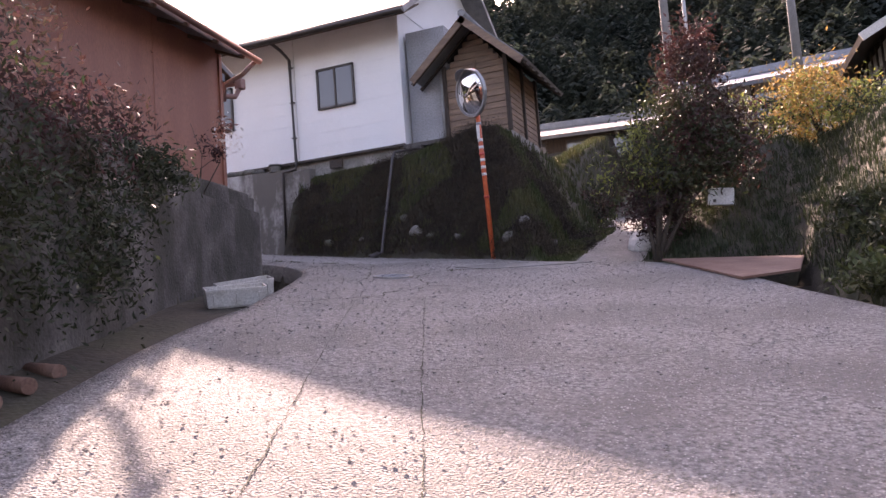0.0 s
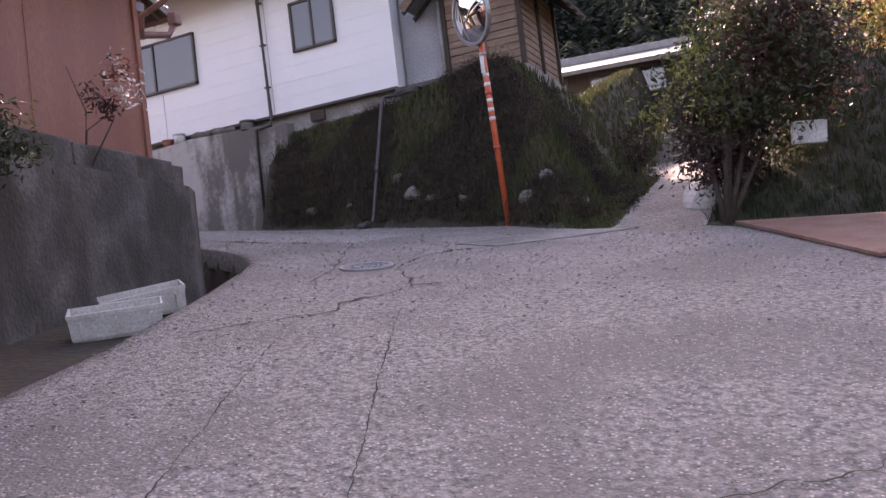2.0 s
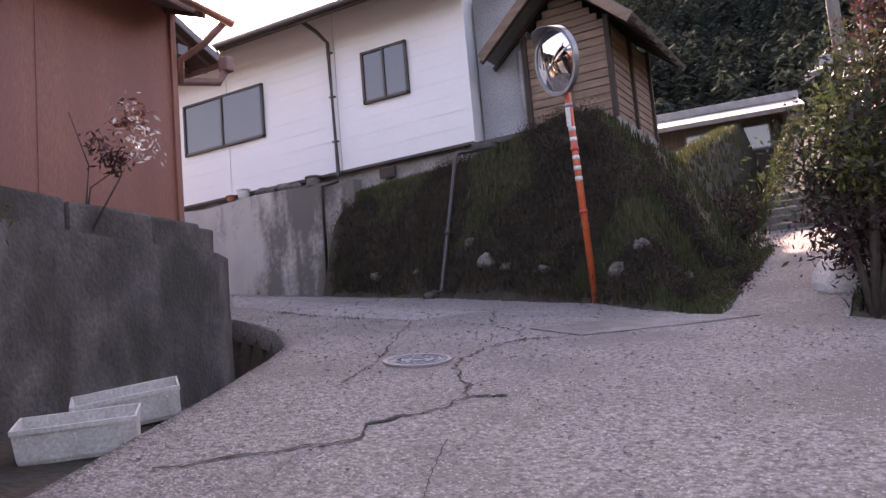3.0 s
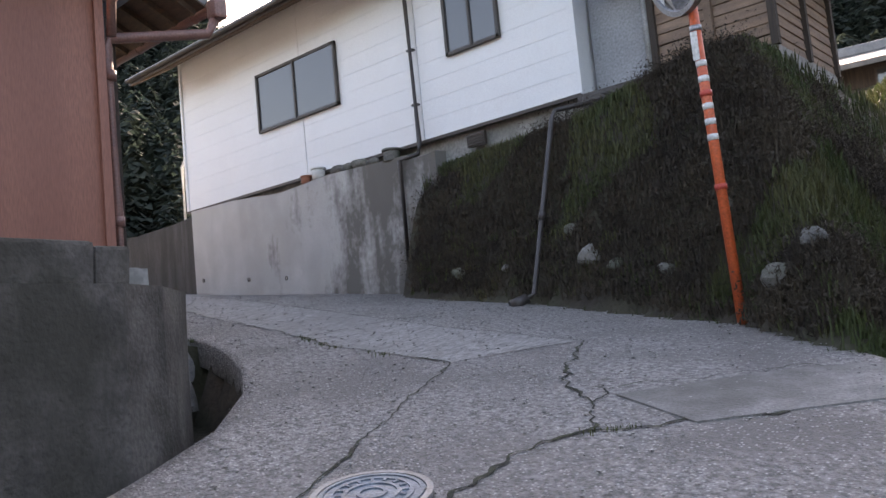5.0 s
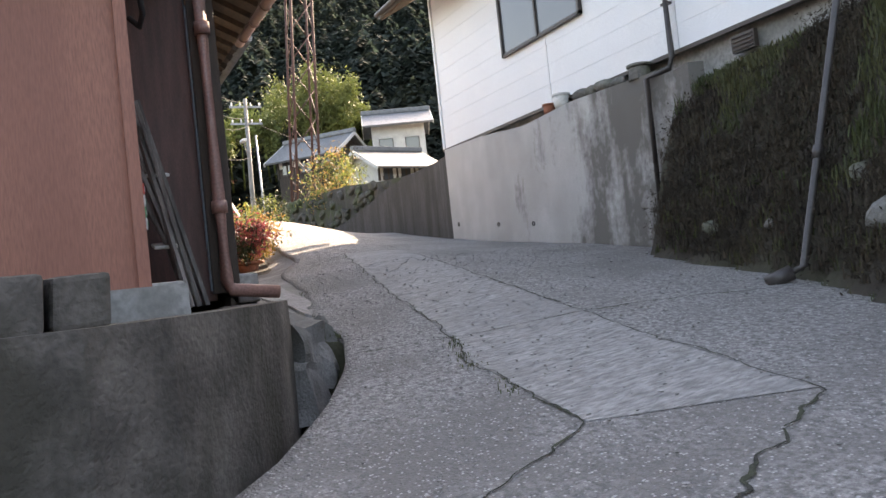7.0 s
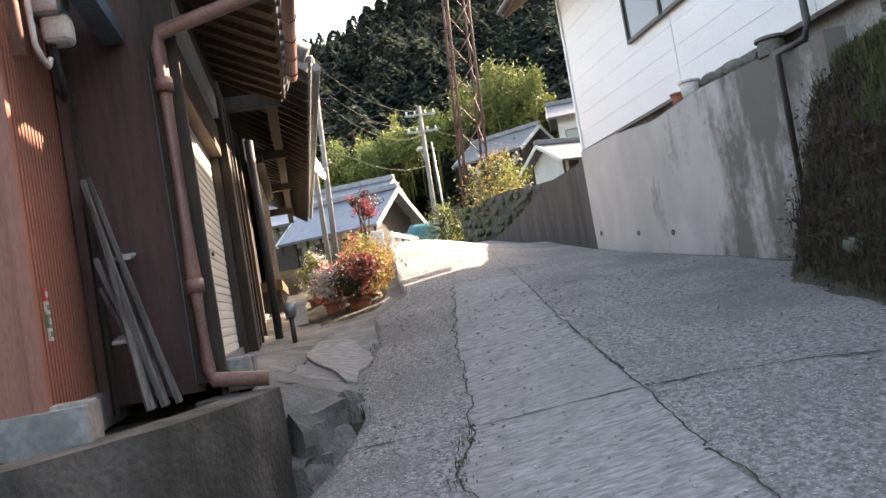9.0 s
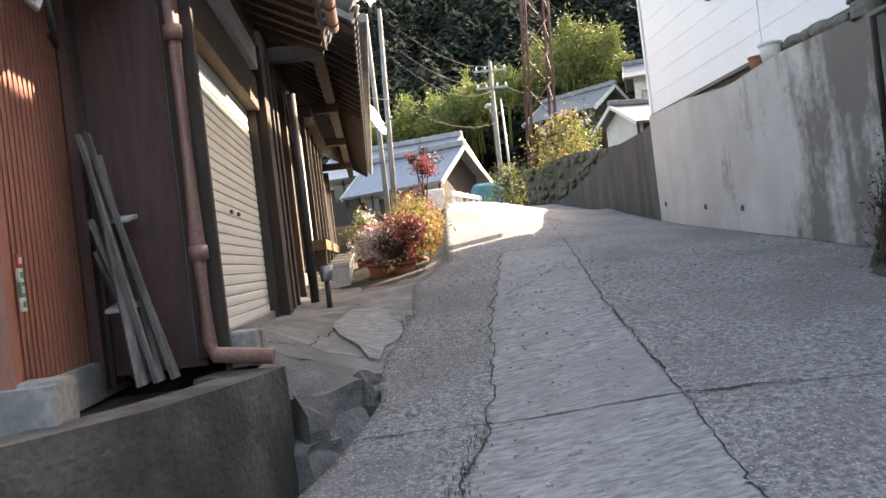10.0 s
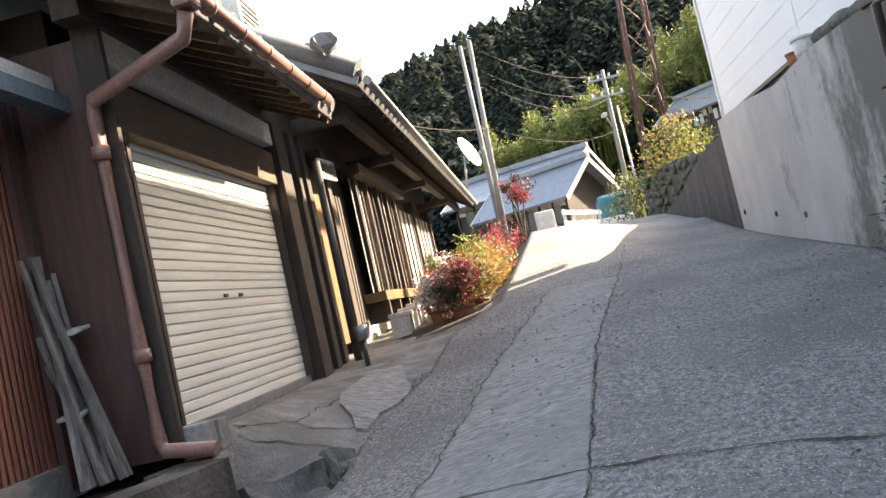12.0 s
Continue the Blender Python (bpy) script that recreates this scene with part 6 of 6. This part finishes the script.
for dz, s in ((-0.2, 0.5), (-0.9, 0.6), (-1.3, 0.75), (-2.8, 0.5)):
    cable((A[0], A[1], A[2] + dz), (Bp[0], Bp[1], Bp[2] + dz), s)
    cable((A[0], A[1], A[2] + dz), (-14.0, 9.5, 9.5 + dz * 0.3), 0.6) if dz == -2.8 else None
cable((Bp[0], Bp[1], Bp[2] - 1), (-70, 40, 16), 1.5, 0.015)
cable((D3[0], D3[1], D3[2] - 0.3), (12, 14, 11), 0.6)
cable((D1[0], D1[1], D1[2] - 0.3), (D3[0], D3[1], D3[2] - 0.3), 0.3)
cable((1.6, 20.0, 10.6), (4.6, 19.0, 4.8), 0.0, 0.025)
cable((2.2, 20.0, 10.6), (5.2, 19.0, 4.8), 0.0, 0.025)

# red-brown lattice mast
t = thing("lattice_mast", (-32.8, 18.6, 5.8), "tall red-brown steel lattice mast with bracing", "mast")
c0, c1 = Vector((-32.8, 18.6, 5.4)), Vector((-32.7, 19.6, 22))
offs = [Vector((sx * 0.45, sy * 0.45, 0)) for sx, sy in ((-1, -1), (1, -1), (1, 1), (-1, 1))]
for o in offs:
    part("leg", tube(NB(), [c0 + o, c1 + o * 0.8], 0.05, seg=6), LATTICE, t)
for k in range(15):
    for j in range(4):
        a = c0.lerp(c1, k / 15) + offs[j] * (1 - 0.2 * k / 15)
        b = c0.lerp(c1, (k + 1) / 15) + offs[(j + 1) % 4] * (1 - 0.2 * (k + 1) / 15)
        part("brace", tube(NB(), [a, b], 0.022, seg=5), LATTICE, t)
shrub("yellow_shrub", (-29.0, 18.7, land(-29.0, 18.7)), (1.3, 1.0, 1.0), 5200, 0.06, (LEAFG, LEAFY, LEAFD, LEAFG), "large yellow-green shrub above the lane wall", "shrub", 81)
shrub("yellow_shrub", (-34.2, 17.7, land(-34.2, 17.7)), (1.0, 0.8, 1.0), 3000, 0.06, (LEAFD, LEAFG, LEAFD), "large yellow-green shrub above the lane wall", "shrub", 82)
solo("wall_top_moss", blades([(x, 17.7 + rb.uniform(0, 0.5), land(x, 18.0) + 0.02) for x in np.arange(-27, -18, 0.02)], 0.16, 9, 6), GRASS, "grass and moss on the far wall's top", "grass", kind="stuff")
t = thing("clothes_pole", (-18.4, 18.2, 5.9), "bent white pipe stand with dark laundry", "pole")
part("pipe", tube(NB(), [(-18.9, 18.0, 5.8), (-18.9, 18.0, 7.3), (-18.75, 18.0, 7.45), (-18.2, 18.0, 7.5)], 0.035), WHITE, t)
part("cloth", rough(bevel(box(NB(), (-18.45, 18.0, 7.05), (0.4, 0.05, 0.75)), 0.015), 0.04, 3), PIPED, t, "dark hanging cloth")


# wooded hills
RIDGE = ([-180, -130, -105, -97, -94, -90, -84, -75, -62, -40, -22, -12, 6, 30, 60, 100, 180], [8, 8, 9, 11.5, 13.2, 14.8, 15.6, 18, 20, 20.5, 20.5, 20.5, 20, 19, 15, 11, 8])


def hill_z(x, y):
    a = math.degrees(math.atan2(x, y))
    r = math.hypot(x, y)
    h = math.tan(radians(float(np.interp(a, *RIDGE)))) * 190
    k = clamp((r - 62) / (190 - 62)) ** 0.95
    return 3.0 + h * k + 5.0 * noise.noise((x * 0.025, y * 0.025, 9)) * clamp(k * 4)


def polar(r0, r1, nr, na, f):
    v, fc = [], []
    for i in range(nr):
        r = r0 + (r1 - r0) * i / (nr - 1)
        for k in range(na):
            a = 2 * math.pi * k / na
            x, y = r * math.sin(a), r * math.cos(a)
            v.append((x, y, f(x, y)))
    for i in range(nr - 1):
        for k in range(na):
            j = (k + 1) % na
            fc.append((i * na + k, i * na + j, (i + 1) * na + j, (i + 1) * na + k))
    return v, fc


solo("wooded_hills", polar(50, 230, 40, 150, hill_z), HILL, "steep wooded hills round the village", "hill", kind="structure")


def wood(n, seed, amin, amax, rmin, rmax, hmin, hmax, wide, per=230):
    """A wood: each tree a ragged cone or dome of many foliage sprays round its stem."""
    r = np.random.RandomState(seed)
    a = np.radians(r.uniform(amin, amax, n))
    d = rmin + (rmax - rmin) * r.rand(n) ** 0.85
    x, y = d * np.sin(a), d * np.cos(a)
    z = np.array([hill_z(float(p), float(q)) for p, q in zip(x, y)])
    h = r.uniform(hmin, hmax, n)
    w = h * wide * r.uniform(0.7, 1.3, n)
    dome = r.rand(n)
    t = r.rand(n, per) ** 1.1
    an = r.rand(n, per) * 6.283
    prof = (1 - t) * (1 - dome[:, None]) + np.sqrt(np.clip(1 - t * t, 0, 1)) * dome[:, None]
    rad = w[:, None] * prof * (0.55 + 0.5 * r.rand(n, per))
    c = np.stack([x[:, None] + rad * np.cos(an), y[:, None] + rad * np.sin(an), z[:, None] + h[:, None] * (0.1 + 0.9 * t)], -1)
    out = np.stack([np.cos(an), np.sin(an), np.full_like(an, -0.55)], -1)
    side = np.stack([-np.sin(an), np.cos(an), r.normal(size=an.shape) * 0.5], -1)
    s = (h[:, None] * 0.050 * (0.6 + 0.8 * r.rand(n, per)))[..., None]
    q = np.stack([c - out * s * 0.6 + side * s * 0.7, c - out * s * 0.4 - side * s * 0.7, c + out * s], 2).reshape(-1, 3)
    return q.tolist(), [(3 * i, 3 * i + 1, 3 * i + 2) for i in range(n * per)]


solo("conifer_wood", wood(3500, 1, -110, -54, 68, 198, 4.5, 9, 0.3, 340), FOREST, "dense dark conifers on the western hill", "wood", kind="stuff")
solo("autumn_wood", wood(260, 2, -105, -60, 66, 190, 3.5, 6, 0.5), AUTUMN, "scattered russet trees on the western hill", "wood", kind="stuff")
solo("conifer_wood", wood(2200, 3, -26, 30, 64, 200, 5, 10, 0.32, 200), FOREST, "dense dark conifers on the northern hill", "wood", kind="stuff")


def bamboo_clump(x, y, z, s, seed):
    t = thing("bamboo_clump", (x, y, z), "bright yellow-green bamboo grove at the hill's foot", "bamboo", "bamboo groves")
    r = random.Random(seed)
    tips = [(x + r.uniform(-s, s), y + r.uniform(-s, s), z + s * r.uniform(1.6, 2.4)) for _ in range(9)]
    for p in tips:
        q = (x + (p[0] - x) * 0.8, y + (p[1] - y) * 0.8, z - 1)
        part("culm", tube(NB(), [q, ((q[0] + p[0]) / 2, (q[1] + p[1]) / 2, z + s), p], 0.08, 0.03, 6), LEAFG, t)
    vv, ff = [], []
    for k, p in enumerate(tips):
        a, b = leaf_cloud((p[0], p[1], p[2] - s * 0.4), (s * 0.48, s * 0.48, s * 0.75), 900, 0.15, seed * 31 + k, 0.2, 0.5)
        ff += [tuple(i + len(vv) for i in q) for q in b]
        vv += a
    part("crown", (vv, ff), BAMBOO, t)


for k, (x, y, z, s) in enumerate(((-64.5, 13.6, 10.5, 1.8), (-64.0, 16.4, 11.0, 2.1), (-63.6, 19.6, 11.5, 1.9), (-63.2, 22.0, 12.0, 1.9), (-62.4, 26.2, 12.4, 2.2), (-61.8, 28.7, 12.8, 2.7), (-61.2, 31.0, 12.0, 2.3))):
    bamboo_clump(x, y, z, s, k + 1)


# ---- stones showing in the mossy wall ----
mossy = bpy.data.objects["wall_mossy"]
rs = random.Random(9)
shapes = []
for k in range(4):
    bm = NB()
    bmesh.ops.create_icosphere(bm, subdivisions=1, radius=1)
    for v in bm.verts:
        v.co += Vector(noise.noise_vector(v.co * 1.7 + Vector((k * 5.0, 0, 0)))) * 0.35
    shapes.append(mesh_of("stone", bm, MOSSY))
for k in range(130):
    x = rs.uniform(-32.6, -18.4)
    lo = road_z(x, 17.9) + 0.1
    hi = float(np.interp(x, [-33, -26, -23.5, -20.5, -17.4], [6.72, 6.42, 6.16, 5.95, 5.8]))
    ob = new("stone", shapes[k % 4])
    ob.parent = mossy
    ob.matrix_basis = pose(x, 17.98, rs.uniform(lo, hi - 0.04), 0, rs.uniform(-25, 25), 0) @ Matrix.Diagonal((rs.uniform(0.16, 0.34), 0.12, rs.uniform(0.09, 0.17), 1))
